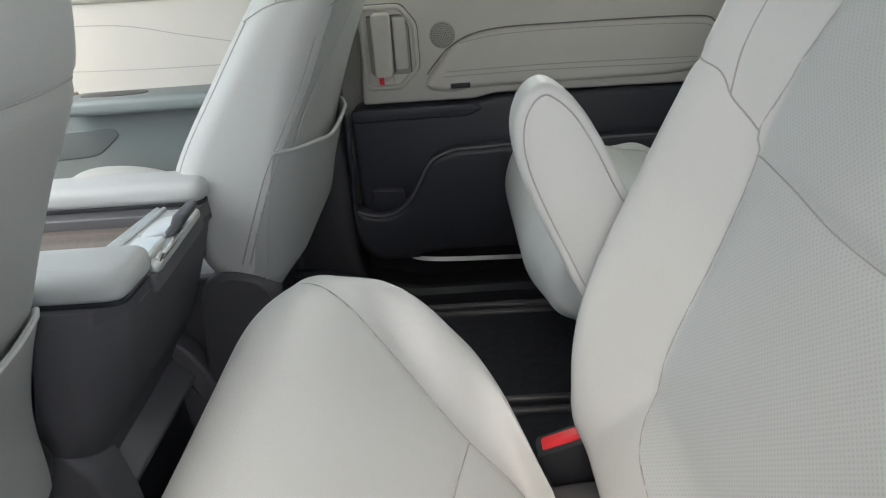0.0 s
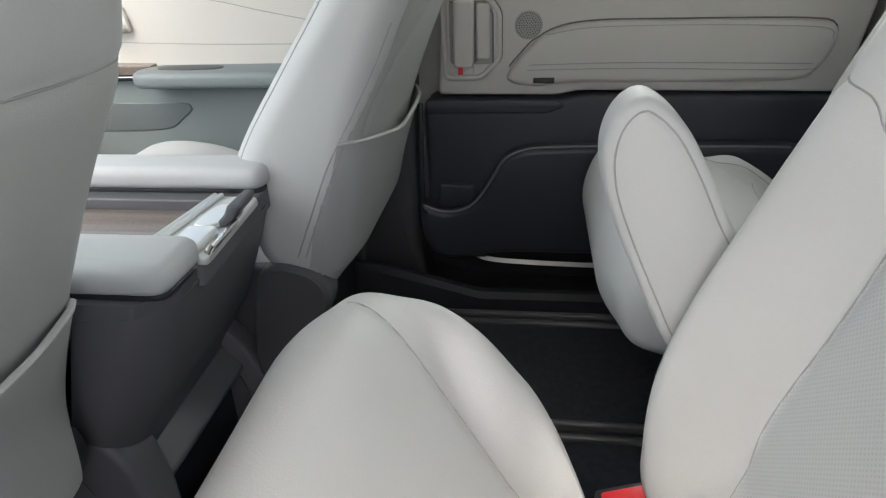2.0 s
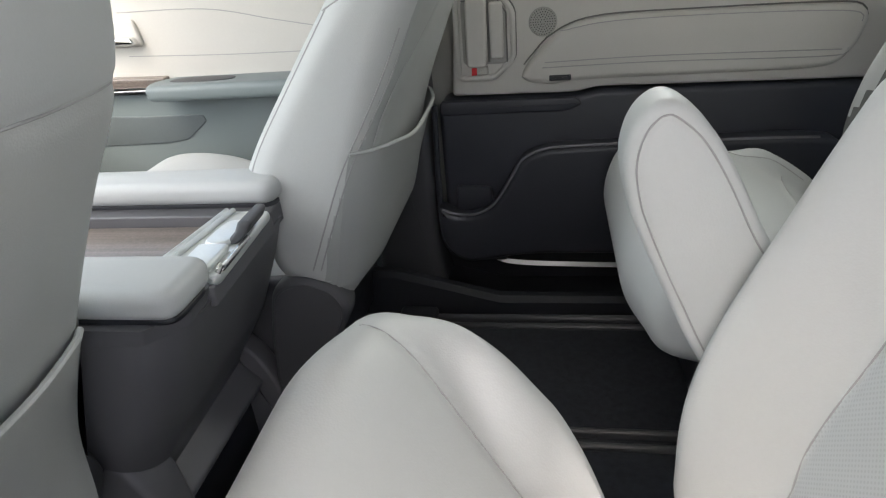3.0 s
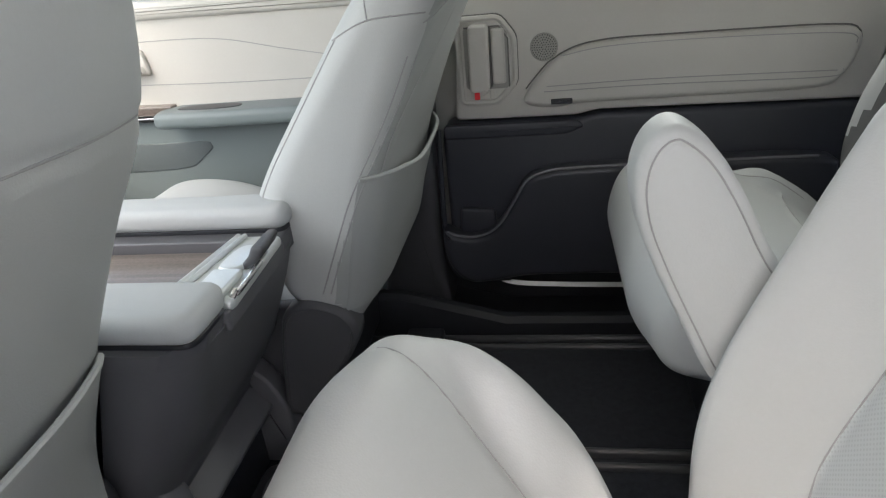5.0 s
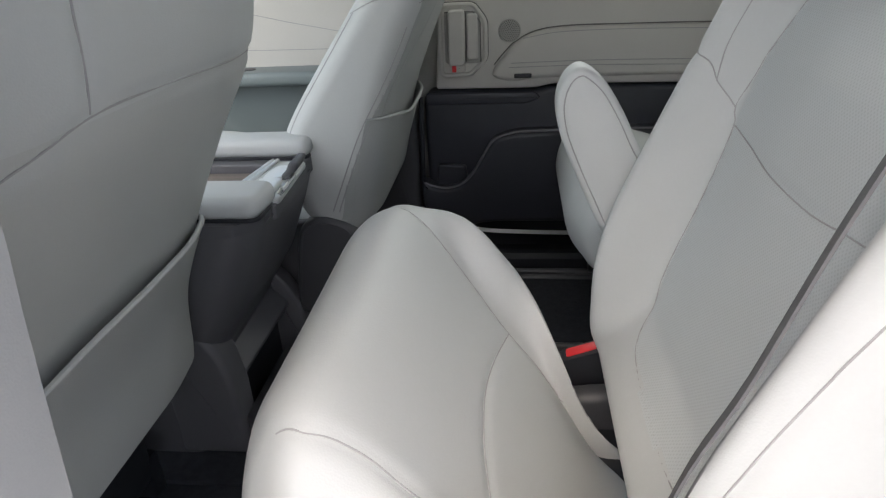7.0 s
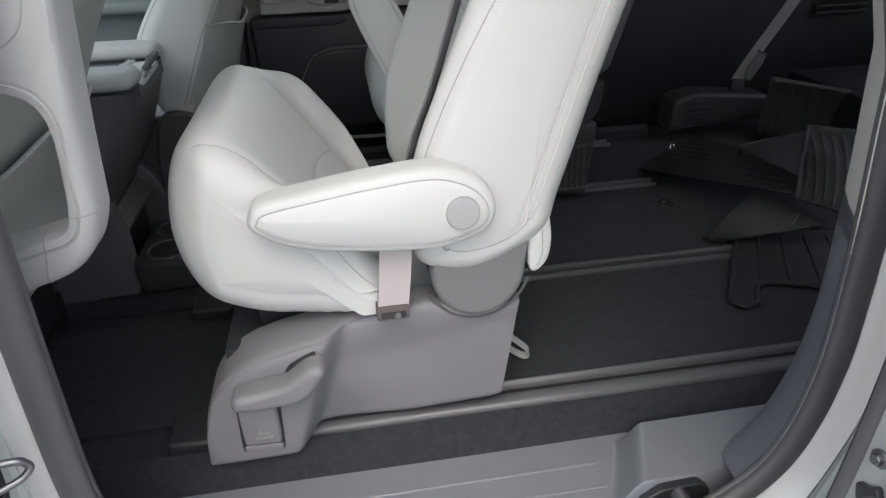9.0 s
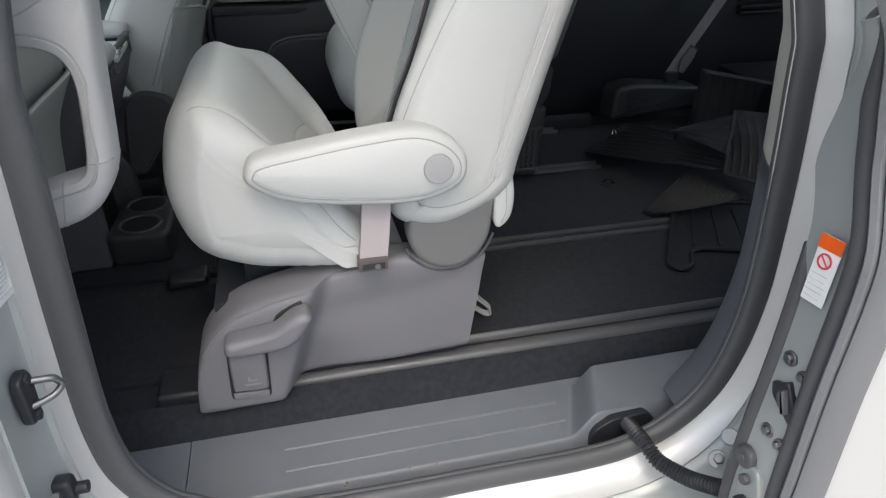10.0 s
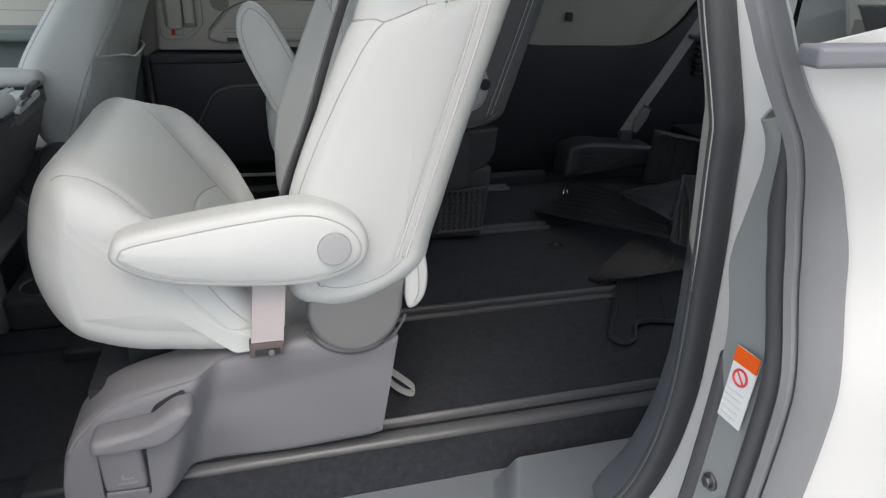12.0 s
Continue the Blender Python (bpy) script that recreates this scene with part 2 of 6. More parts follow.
def puff(outline, w0, w1, r, axes="xzy", mid=4, cap=5, crown=0.0, seg=6, warp=None, squash=1.0):
    """A body with the closed outline (2D, in the first two axes), from w0 to w1 along the third, its edges rounded by r, and its two end faces bulged
    by crown. warp(p, normal, f) may move each point; f runs from 0 at w0 to 1 at w1."""
    P = [Vector(p[:2]) for p in outline]
    N = normals2(P)
    c = sum(P, Vector((0, 0))) / len(P)
    ix = ["xyz".index(a) for a in axes]
    sgn = 1 if w1 > w0 else -1
    rows = []
    for j in range(seg + 1):
        a = math.pi / 2 * j / seg
        rows.append((r * (1 - math.sin(a)), w0 + sgn * r * squash * (1 - math.cos(a))))
    back = [(i, w1 - (w - w0)) for i, w in reversed(rows)]
    a, b = rows[-1][1], back[0][1]
    rows += [(0.0, a + (b - a) * (j + 1) / (mid + 1)) for j in range(mid)] + back
    bm = bmesh.new()

    def vert(q, w, n):
        v = [0, 0, 0]
        v[ix[0]], v[ix[1]], v[ix[2]] = q.x, q.y, w
        v = Vector(v)
        if warp:
            v = warp(v, n, (w - w0) / (w1 - w0))
        return bm.verts.new(v)

    def ring(ins, w):
        return [vert(p - n * ins, w, n) for p, n in zip(P, N)]

    rings = [ring(i, w) for i, w in rows]

    def close(ins, w, d):
        rs = []
        for j in range(1, cap):
            f = j / cap
            rs.append([vert((p - n * ins).lerp(c, f), w + d * (1 - (1 - f) ** 2), n) for p, n in zip(P, N)])
        return rs, vert(c, w + d, Vector((0, 0)))

    k = len(P)
    if crown == 0:
        for A, B in zip(rings, rings[1:]):
            for i in range(k):
                bm.faces.new((A[i], A[(i + 1) % k], B[(i + 1) % k], B[i]))
        bm.faces.new(rings[0])
        bm.faces.new(rings[-1])
        return bm
    head, h = close(rows[0][0], rows[0][1], -sgn * crown)
    tail, e = close(rows[-1][0], rows[-1][1], sgn * crown)
    allr = list(reversed(head)) + rings + tail
    k = len(P)
    for A, B in zip(allr, allr[1:]):
        for i in range(k):
            bm.faces.new((A[i], A[(i + 1) % k], B[(i + 1) % k], B[i]))
    for i in range(k):
        bm.faces.new((allr[0][(i + 1) % k], allr[0][i], h))
        bm.faces.new((allr[-1][i], allr[-1][(i + 1) % k], e))
    return bm


def tube(pts, r, sides=8, bm=None, flat=1.0, up=None):
    """A tube along pts; flat squeezes it along up."""
    bm = bm or bmesh.new()
    P = [Vector(p) for p in pts]
    prev, rings = None, []
    for i, p in enumerate(P):
        t = (P[min(i + 1, len(P) - 1)] - P[max(i - 1, 0)]).normalized()
        u = Vector(up) if up else (prev or (Vector((0, 0, 1)) if abs(t.z) < 0.9 else Vector((1, 0, 0))))
        u = (u - t * u.dot(t)).normalized()
        prev = u
        v = t.cross(u)
        rr = r(i / (len(P) - 1)) if callable(r) else r
        rings.append([bm.verts.new(p + (u * math.cos(a) * flat + v * math.sin(a)) * rr) for a in (2 * math.pi * j / sides for j in range(sides))])
    for A, B in zip(rings, rings[1:]):
        for j in range(sides):
            bm.faces.new((A[j], A[(j + 1) % sides], B[(j + 1) % sides], B[j]))
    bm.faces.new(rings[0])
    bm.faces.new(list(reversed(rings[-1])))
    return bm


def strip(pts, side, width, thick, bm=None):
    """A band of webbing: pts along its middle, side across it."""
    bm = bm or bmesh.new()
    P = [Vector(p) for p in pts]
    S = Vector(side).normalized() * width / 2
    rings = []
    for i, p in enumerate(P):
        t = (P[min(i + 1, len(P) - 1)] - P[max(i - 1, 0)]).normalized()
        n = t.cross(S).normalized() * thick / 2
        rings.append([bm.verts.new(p + a) for a in (S + n, S - n, -S - n, -S + n)])
    for A, B in zip(rings, rings[1:]):
        for j in range(4):
            bm.faces.new((A[j], A[(j + 1) % 4], B[(j + 1) % 4], B[j]))
    bm.faces.new(rings[0])
    bm.faces.new(list(reversed(rings[-1])))
    return bm


def disc(center, axis, r, h, bm=None, sides=28, bevel=0.0):
    """A short cylinder from center along axis."""
    bm = bm or bmesh.new()
    axis = Vector(axis).normalized()
    q = axis.to_track_quat("Z", "Y").to_matrix().to_4x4()
    m = Matrix.Translation(Vector(center) + axis * h / 2) @ q
    rr = bmesh.ops.create_cone(bm, cap_ends=True, segments=sides, radius1=r, radius2=r, depth=h, matrix=m)
    if bevel:
        es = [e for e in {e for v in rr["verts"] for e in v.link_edges} if len(e.link_faces) == 2 and e.calc_face_angle(0) > 1]
        bmesh.ops.bevel(bm, geom=es, offset=bevel, segments=3, profile=0.6, affect="EDGES")
    return bm


def surface(ob):
    """A tree for laying seams on a built part, in the world."""
    bm = bmesh.new()
    bm.from_mesh(ob.data)
    t = BVHTree.FromBMesh(bm)
    bm.free()
    return t


def seam(tree, pts, way, parent, r=0.0009, n=60, mat=None, name="seam", lift=0.0):
    """A stitched line through pts, laid on the surface along way."""
    way = Vector(way).normalized()
    out = []
    for p in spline(pts, n):
        hit = tree.ray_cast(p - way * 0.5, way, 1.2)
        if hit[0] is not None:
            out.append(hit[0] + hit[1] * lift)
    if len(out) > 3:
        return part(name, tube(out, r, 6), mat or SEAM, parent)


def creased(ob, lines, depth=0.0028, width=0.0065, r=0.0008, mat=None, name="seam"):
    """Sews lines (points, way) into a built part: the cover is drawn in along each one and a thread lies in the crease."""
    tree = surface(ob)
    runs = []
    for pts, way in lines:
        way = Vector(way).normalized()
        run = []
        for p in spline(pts, 90):
            hit = tree.ray_cast(p - way * 0.5, way, 1.2)
            if hit[0] is None:
                continue
            if run and (hit[0] - run[-1][0]).length > 0.03:
                runs.append(run)
                run = []
            run.append((hit[0], hit[1]))
        runs.append(run)
    runs = [q for q in runs if len(q) > 4 and (q[0][0] - q[-1][0]).length > 0.025]
    kd = KDTree(sum(len(q) for q in runs))
    ways = []
    for q in runs:
        for i, (p, n) in enumerate(q):
            kd.insert(p, len(ways))
            ways.append(sum((m for _, m in q[max(0, i - 5):i + 6]), Vector()).normalized())
    kd.balance()
    moved = []
    for v in ob.data.vertices:
        _, i, d = kd.find(v.co)
        if d < width * 3 and v.normal.dot(ways[i]) > 0:
            moved.append((v.index, v.co - ways[i] * depth * math.exp(-(d / width) ** 2)))
    for i, co in moved:
        ob.data.vertices[i].co = co
    for q in runs:
        part(name, tube([p - n * (depth - 0.0004) for p, n in q], r, 6), mat or SEAM, ob)
    ob.data.update()


def step(x, a, b):
    f = max(0.0, min(1.0, (x - a) / (b - a)))
    return f * f * (3 - 2 * f)


# ---- the shell ----
structure("ground", boxes((-80, 80, -80, 80, -0.2, 0.0)), ASPHALT, "grey asphalt parking ground beneath the van", "ground")
FLOOR = 0.43
structure("floor", boxes((-1.35, 2.15, 0.13, 1.31, 0.36, FLOOR - 0.008)), CARPET, "black carpeted van floor", "floor")
structure("cargo_floor", boxes((1.10, 2.15, 1.312, 1.44, 0.36, FLOOR - 0.006)), CARPET, "black carpeted edge of the cargo floor", "floor")
RAIL = material("rail_plastic", (0.10, 0.101, 0.108), 0.34, vary=0.08, fine=600)
RAILS = (0.178, 0.528, 0.934, 1.262)


def floor_mat(name, y0, y1, x0=-0.95, x1=1.75):
    bm = box(bmesh.new(), x0, x1, y0, y1, FLOOR - 0.012, FLOOR, bevel=0.004)
    return structure(name, bm, CARPET, "black needle-felt carpet panel between the seat rails", "carpet")


for a, b in zip(RAILS, RAILS[1:]):
    floor_mat("carpet", a + 0.024, b - 0.024)


def floor_rail(y, x0=-0.17, x1=1.30, wide=0.0, mat=None):
    """A channel with two lips; wide carries the lip on the door's side further out as a smooth shoulder."""
    ob = thing("floor_rail", "dark grey seat rail channel let into the carpet", "rail", "seat rails", "structure", (x0, y, FLOOR))
    for s in (-1, 1):
        a, b = sorted((y + s * 0.008, y + s * (0.024 + (wide if s < 0 else 0))))
        sec = [(a, FLOOR - 0.012), (a + 0.001, FLOOR + 0.002), (a + 0.005, FLOOR + 0.0065), ((a + b) / 2, FLOOR + 0.008), (b - 0.005, FLOOR + 0.0065), (b - 0.001, FLOOR + 0.002), (b, FLOOR - 0.012)]
        part("rail_lip", puff(sec, x0, x1, 0.001, "yzx", mid=0, seg=2), mat or RAIL, ob)
    part("rail_slot", boxes((x0, x1, y - 0.008, y + 0.008, FLOOR - 0.014, FLOOR - 0.006)), BLACK, ob, "dark slot of the rail")
    cap = puff(rounded([(x0 - 0.045, y - 0.03 - wide), (x0 + 0.035, y - 0.03 - wide), (x0 + 0.035, y + 0.03), (x0 - 0.045, y + 0.03)], 0.01), FLOOR - 0.004, FLOOR + 0.02, 0.008, "xyz", mid=0, cap=2)
    part("end_cap", cap, BLACK, ob)
    return ob


FARRAIL = material("far_rail_plastic", (0.055, 0.056, 0.062), 0.32, vary=0.08, fine=600)
for y in RAILS:
    floor_rail(y, -0.145 if y < 0.3 else -0.17, 1.30 if y < 0.8 else 0.95, wide=0.014 if y < 0.3 else 0.0, mat=RAIL if y < 0.3 else FARRAIL)

# the opening of the near sliding door: its seal line, in x and z
OPENING = [(-0.125, 1.42), (-0.168, 1.07), (-0.176, 0.916), (-0.184, 0.756), (-0.187, 0.613), (-0.172, 0.527), (-0.124, 0.462), (-0.03, 0.420), (0.10, 0.408), (0.30, 0.406),
           (0.42, 0.404), (0.505, 0.413), (0.572, 0.446), (0.622, 0.500), (0.648, 0.570), (0.659, 0.65), (0.659, 0.72), (0.652, 0.84), (0.642, 0.944), (0.627, 1.08), (0.575, 1.42), (0.45, 1.52), (0.2, 1.54), (-0.02, 1.52)]
RING = spline([Vector((x, 0, z)) for x, z in OPENING], 420, closed=True)


def seal_y(z):
    return -0.10 + 0.30 * max(0, z - 1.0)


def sweep(profile, keep=None, both=False):
    """A surface along the opening: profile points (a, b): a away from the opening's middle, b outboard; keep picks a stretch."""
    bm = bmesh.new()
    n = len(RING)
    prof = profile
    rows = []
    for i in range(n):
        p = RING[i]
        t = (RING[(i + 1) % n] - RING[i - 1]).normalized()
        out = Vector((-t.z, 0, t.x))
        if out.dot(p - Vector((0.25, 0, 0.95))) < 0:
            out = -out
        y = seal_y(p.z)
        pr = prof(p) if callable(prof) else prof
        rows.append([bm.verts.new(Vector((p.x, y - b, p.z)) + out * a) for a, b in pr])
    for i in range(n):
        j = (i + 1) % n
        if keep and not (keep(RING[i]) and keep(RING[j])):
            continue
        A, B = rows[i], rows[j]
        for k in range(len(A) - 1):
            bm.faces.new((A[k], A[k + 1], B[k + 1], B[k]))
    for v in [v for v in bm.verts if not v.link_faces]:
        bm.verts.remove(v)
    return bm


def thickened(bm, d):
    """Gives a sheet a thickness d."""
    bmesh.ops.recalc_face_normals(bm, faces=bm.faces)
    bmesh.ops.solidify(bm, geom=list(bm.faces), thickness=d)
    return bm


def blend(left, rest):
    """A profile that is left along the centre pillar and rest elsewhere."""
    def at(p):
        w = 1 - step(p.x, -0.15, -0.02)
        return [(a * w + c * (1 - w), b * w + d * (1 - w)) for (a, b), (c, d) in zip(left, rest)]
    return at


frame_rest = blend([(0.010, -0.004), (0.016, 0.004), (0.021, 0.012), (0.025, 0.022), (0.027, 0.030)], [(0.012, -0.004), (0.022, 0.003), (0.033, 0.010), (0.042, 0.022), (0.046, 0.040)])
jamb_rest = blend([(0.027, 0.030), (0.033, 0.033), (0.036, 0.040), (0.036, 0.112), (0.033, 0.122), (0.028, 0.126)], [(0.046, 0.040), (0.052, 0.046), (0.055, 0.056), (0.055, 0.112), (0.049, 0.126), (0.040, 0.134)])


def turned(rest, rear):
    """The same profile, but rear along the upright rear side of the opening, where it narrows upwards."""
    def at(p):
        w = step(p.x, 0.52, 0.65) * step(p.z, 0.41, 0.54)
        k = 1 - 0.22 * step(p.z, 0.80, 1.0)
        return [(a * (1 - w) + (0.012 + (c - 0.012) * k) * w, b * (1 - w) + d * w) for (a, b), (c, d) in zip(rest(p), rear)]
    return at


frame_profile = turned(frame_rest, [(0.012, -0.004), (0.018, 0.006), (0.027, 0.016), (0.034, 0.024), (0.038, 0.030)])
jamb_profile = turned(jamb_rest, [(0.038, 0.030), (0.044, 0.032), (0.047, 0.040), (0.049, 0.070), (0.050, 0.100), (0.048, 0.115)])
side_profile = blend([(0.028, 0.126), (0.026, 0.140), (0.028, 0.165), (0.040, 0.182), (0.054, 0.192), (0.060, 0.197)], [(0.040, 0.134), (0.038, 0.150), (0.040, 0.172), (0.050, 0.186), (0.075, 0.196), (0.30, 0.200)])
ell = [(0.003 + 0.017 * math.cos(a), 0.012 * math.sin(a)) for a in [2 * math.pi * k / 14 for k in range(15)]]
structure("door_seal", sweep(ell), RUBBER, "black rubber weatherstrip round the sliding door opening", "weatherstrip")
lip = [(-0.008 + 0.006 * math.cos(a), -0.008 + 0.006 * math.sin(a)) for a in [2 * math.pi * k / 10 for k in range(11)]]
structure("seal_lip", sweep(lip), RUBBER, "inner lip of the black rubber weatherstrip", "weatherstrip")
structure("door_frame", thickened(sweep(frame_profile), 0.003), PAINT, "silver painted flange round the door opening", "body panel")
structure("door_jamb", thickened(sweep(jamb_profile), 0.003), JAMB_SHADE, "recessed jamb channel of the sliding door opening, paint darkened for its shade", "body panel")
structure("body_side", thickened(sweep(side_profile, lambda p: p.x < 0.60), 0.003), PAINT, "silver painted body side beside the opening", "body panel")
trim_l = lambda p: p.x < -0.10 and p.z > 0.44
prof_r = lambda p: [(-0.014, -0.004), (-0.004, -0.020), (0.012, -0.050), (0.034, -0.085), (0.050, -0.104), (0.062, -0.112), (0.10, -0.118), (0.20, -0.12)]
structure("b_pillar_trim", thickened(sweep([(0.004, -0.010), (0.010, -0.03), (0.03, -0.05), (0.07, -0.07), (0.12, -0.09), (0.20, -0.10)], trim_l), 0.003), GREY, "grey plastic lower trim of the centre pillar", "pillar trim")
structure("c_pillar_trim", thickened(sweep(prof_r, lambda p: p.x > 0.585 and p.z < 0.84), 0.003), SILL, "blue-grey plastic lower trim of the rear pillar", "pillar trim")
structure("c_pillar_upper_trim", thickened(sweep(prof_r, lambda p: p.x > 0.50 and 0.80 < p.z < 1.5), 0.003), BEIGE, "beige upper trim of the rear pillar", "pillar trim")

# the sill
def sill_z(x, y):
    """Height of the sill plate: a flat tread, a ramp up to a step at its rear, and a front that drops to the weatherstrip."""
    low, top = 0.453 + 0.447 * y, 0.501 + 0.374 * y
    h = 0.042 * step(x, low, top) * (1 - step(y, 0.064, 0.076))
    return 0.374 + (0.018 + h) * step(y, -0.058, -0.042) + 0.0008 * math.sin(9 * x + 2) * (h == 0)


def sill_sheet(xs, widen=lambda x: 1.0):
    ys = [*np.linspace(-0.090, -0.060, 4), *np.linspace(-0.058, -0.041, 14), *np.linspace(-0.036, 0.060, 22), *np.linspace(0.063, 0.077, 9), 0.085, 0.092]
    bm = bmesh.new()
    rows = [[bm.verts.new((x, y * (widen(x) if y > 0 else 1), sill_z(x, y))) for y in ys] for x in xs]
    for A, B in zip(rows, rows[1:]):
        for k in range(len(ys) - 1):
            bm.faces.new((A[k], B[k], B[k + 1], A[k + 1]))
    return thickened(bm, 0.004)


sill = structure("sill_trim", sill_sheet([*np.linspace(-0.14, 0.40, 36), *np.linspace(0.404, 0.56, 60), *np.linspace(0.565, 0.86, 24)]), SILL, "blue-grey ribbed plastic sill plate with scuffs and a raised rear step", "sill")
for y in (0.036, -0.008):
    part("sill_rib", tube([(x, y, 0.3925) for x in np.linspace(0.0, 0.445, 12)], 0.0022, 6), SILL, sill)
for (x, y, s) in ((0.222, -0.046, 0.006), (0.085, -0.052, 0.007), (0.18, -0.043, 0.005)):
    part("scuff", puff([(x + s * (0.35 + 0.3 * math.sin(5 * a)) * math.cos(a), y + s * (0.7 + 0.2 * math.cos(3 * a)) * math.sin(a)) for a in [2 * math.pi * k / 18 for k in range(18)]], 0.3905, 0.3924, 0.0004, "xyz", mid=0), SCUFF, sill, "small tan scuff mark")
structure("sill_front_trim", sill_sheet(np.linspace(-0.40, -0.1415, 20), lambda x: 1 + 0.41 * step(-x, 0.14, 0.24)), SILL, "blue-grey plastic front sill corner piece", "sill")
structure("sill_carpet", puff([(0.088, 0.30), (0.088, 0.394), (0.112, 0.422), (0.136, 0.430), (0.137, 0.30)], -0.60, 1.15, 0.002, "yzx", mid=4, cap=2), CARPET, "black carpet strip between sill plate and seat rail", "carpet")
part("harness_hole", puff(rounded([(0.464, 0.378), (0.572, 0.378), (0.572, 0.416), (0.556, 0.430), (0.500, 0.428), (0.474, 0.414), (0.465, 0.400)], 0.006), -0.0585, -0.04, 0.002, "xzy", mid=0), BLACK, sill, "dark hole for the door harness")
ROCKER = [(-0.135, 0.36), (-0.16, 0.372), (-0.24, 0.366), (-0.285, 0.34), (-0.30, 0.26), (-0.28, 0.18), (-0.10, 0.18), (-0.10, 0.34)]
structure("rocker", puff(ROCKER, -1.3, 0.40, 0.004, "yzx", mid=6, cap=2), PAINT, "silver painted rocker panel beneath the door", "body panel")
structure("rocker_rear", puff([(-0.215, 0.30), (-0.22, 0.344), (-0.245, 0.352), (-0.285, 0.335), (-0.30, 0.26), (-0.28, 0.18), (-0.215, 0.18)], 0.402, 2.0, 0.004, "yzx", mid=6, cap=2), PAINT, "silver painted rear rocker panel beside the door track", "body panel")
structure("door_track", boxes((0.402, 1.3, -0.213, -0.112, 0.20, 0.305)), BLACK, "dark lower track of the sliding door", "track")
rl = thing("door_roller", "dull steel roller arm in the door track", "roller", at=(0.50, -0.18, 0.305))
part("roller_plate", puff(spline([(0.445, -0.170), (0.465, -0.158), (0.505, -0.160), (0.535, -0.168), (0.552, -0.185), (0.525, -0.200), (0.480, -0.198)], 40, closed=True), 0.328, 0.340, 0.004, "xyz", mid=0, cap=3), STEEL, rl)
part("roller_wheel", disc((0.498, -0.178, 0.326), (0, 0, -1), 0.018, 0.022, bevel=0.004), DARK, rl)
for x, y in ((0.478, -0.176), (0.520, -0.180)):
    part("roller_bolt", disc((x, y, 0.340), (0, 0, 1), 0.007, 0.005, sides=6, bevel=0.001), STEEL, rl)

# the flexible harness tube to the sliding door
hose = thing("wiring_conduit", "black corrugated wiring conduit from sill to sliding door", "conduit", at=(0.51, -0.06, 0.41))
path = spline([(0.526, -0.036, 0.405), (0.524, -0.058, 0.417), (0.517, -0.095, 0.433), (0.520, -0.125, 0.433), (0.526, -0.150, 0.426), (0.545, -0.190, 0.432), (0.561, -0.225, 0.449), (0.572, -0.252, 0.467), (0.585, -0.275, 0.470)], 600)
part("conduit", tube(path, lambda f: 0.0108 + 0.0016 * math.sin(f * 2 * math.pi * 50), 12), BLACK, hose)
part("grommet", disc(path[0], (0, -1, 0), 0.0125, 0.010, bevel=0.003), RUBBER, hose)

stud = thing("bolt", "dull steel stud on the lower jamb corner", "bolt", at=(0.617, -0.159, 0.417))
part("washer", disc((0.619, -0.158, 0.415), (-0.45, -0.45, 0.75), 0.014, 0.006, bevel=0.002), JAMB_SHADE, stud, "washer in the darkened jamb paint")
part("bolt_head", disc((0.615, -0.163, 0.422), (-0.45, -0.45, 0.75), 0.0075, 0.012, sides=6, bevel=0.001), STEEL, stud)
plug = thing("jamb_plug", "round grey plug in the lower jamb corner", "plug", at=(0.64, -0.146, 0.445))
part("plug_cap", disc((0.641, -0.146, 0.444), (-0.6, -0.45, 0.65), 0.013, 0.006, bevel=0.003), JAMB_SHADE, plug)

# the far side
far = structure("wall_far", boxes((-1.35, -0.16, 1.50, 1.62, 0.36, 1.10), (-0.16, 0.74, 1.556, 1.62, 0.36, 1.10), (0.74, 2.15, 1.44, 1.62, 0.36, 1.10), (-1.35, 2.15, 1.50, 1.62, 1.10, 1.13),
                               (-1.35, 2.15, 1.44, 1.60, 1.50, 1.64), (-0.20, -0.08, 1.46, 1.60, 1.12, 1.52), (0.72, 0.84, 1.46, 1.60, 1.12, 1.52), (1.70, 2.15, 1.46, 1.60, 1.12, 1.52), (-1.35, -1.25, 1.46, 1.60, 1.12, 1.52)), HEAD, "pale trimmed right body side with window openings", "wall")
for i, (a, b) in enumerate(((-1.25, -0.20), (-0.08, 0.72), (0.84, 1.70))):
    w = structure("window_%d" % (i + 1), boxes((a, b, 1.535, 1.539, 1.12, 1.51)), GLASS if i == 0 else TINT, "fixed side window glass", "window")
    w.visible_shadow = False
structure("wall_front", boxes((-1.45, -1.35, -0.25, 1.62, 0.36, 0.98)), DARK, "dark lower dashboard and bulkhead", "wall")
structure("dashboard", puff(rounded([(-1.40, 0.62), (-1.02, 0.62), (-0.98, 0.80), (-1.05, 0.96), (-1.40, 1.0)], 0.05), 0.0, 1.46, 0.03, "xzy", mid=2, cap=3), DARK, "dark padded dashboard", "dashboard")
structure("wall_rear", boxes((2.15, 2.25, -0.25, 1.62, 0.36, 0.98), (2.15, 2.25, -0.25, 0.0, 0.98, 1.6), (2.15, 2.25, 1.46, 1.62, 0.98, 1.6)), HEAD, "pale trimmed tailgate", "wall")
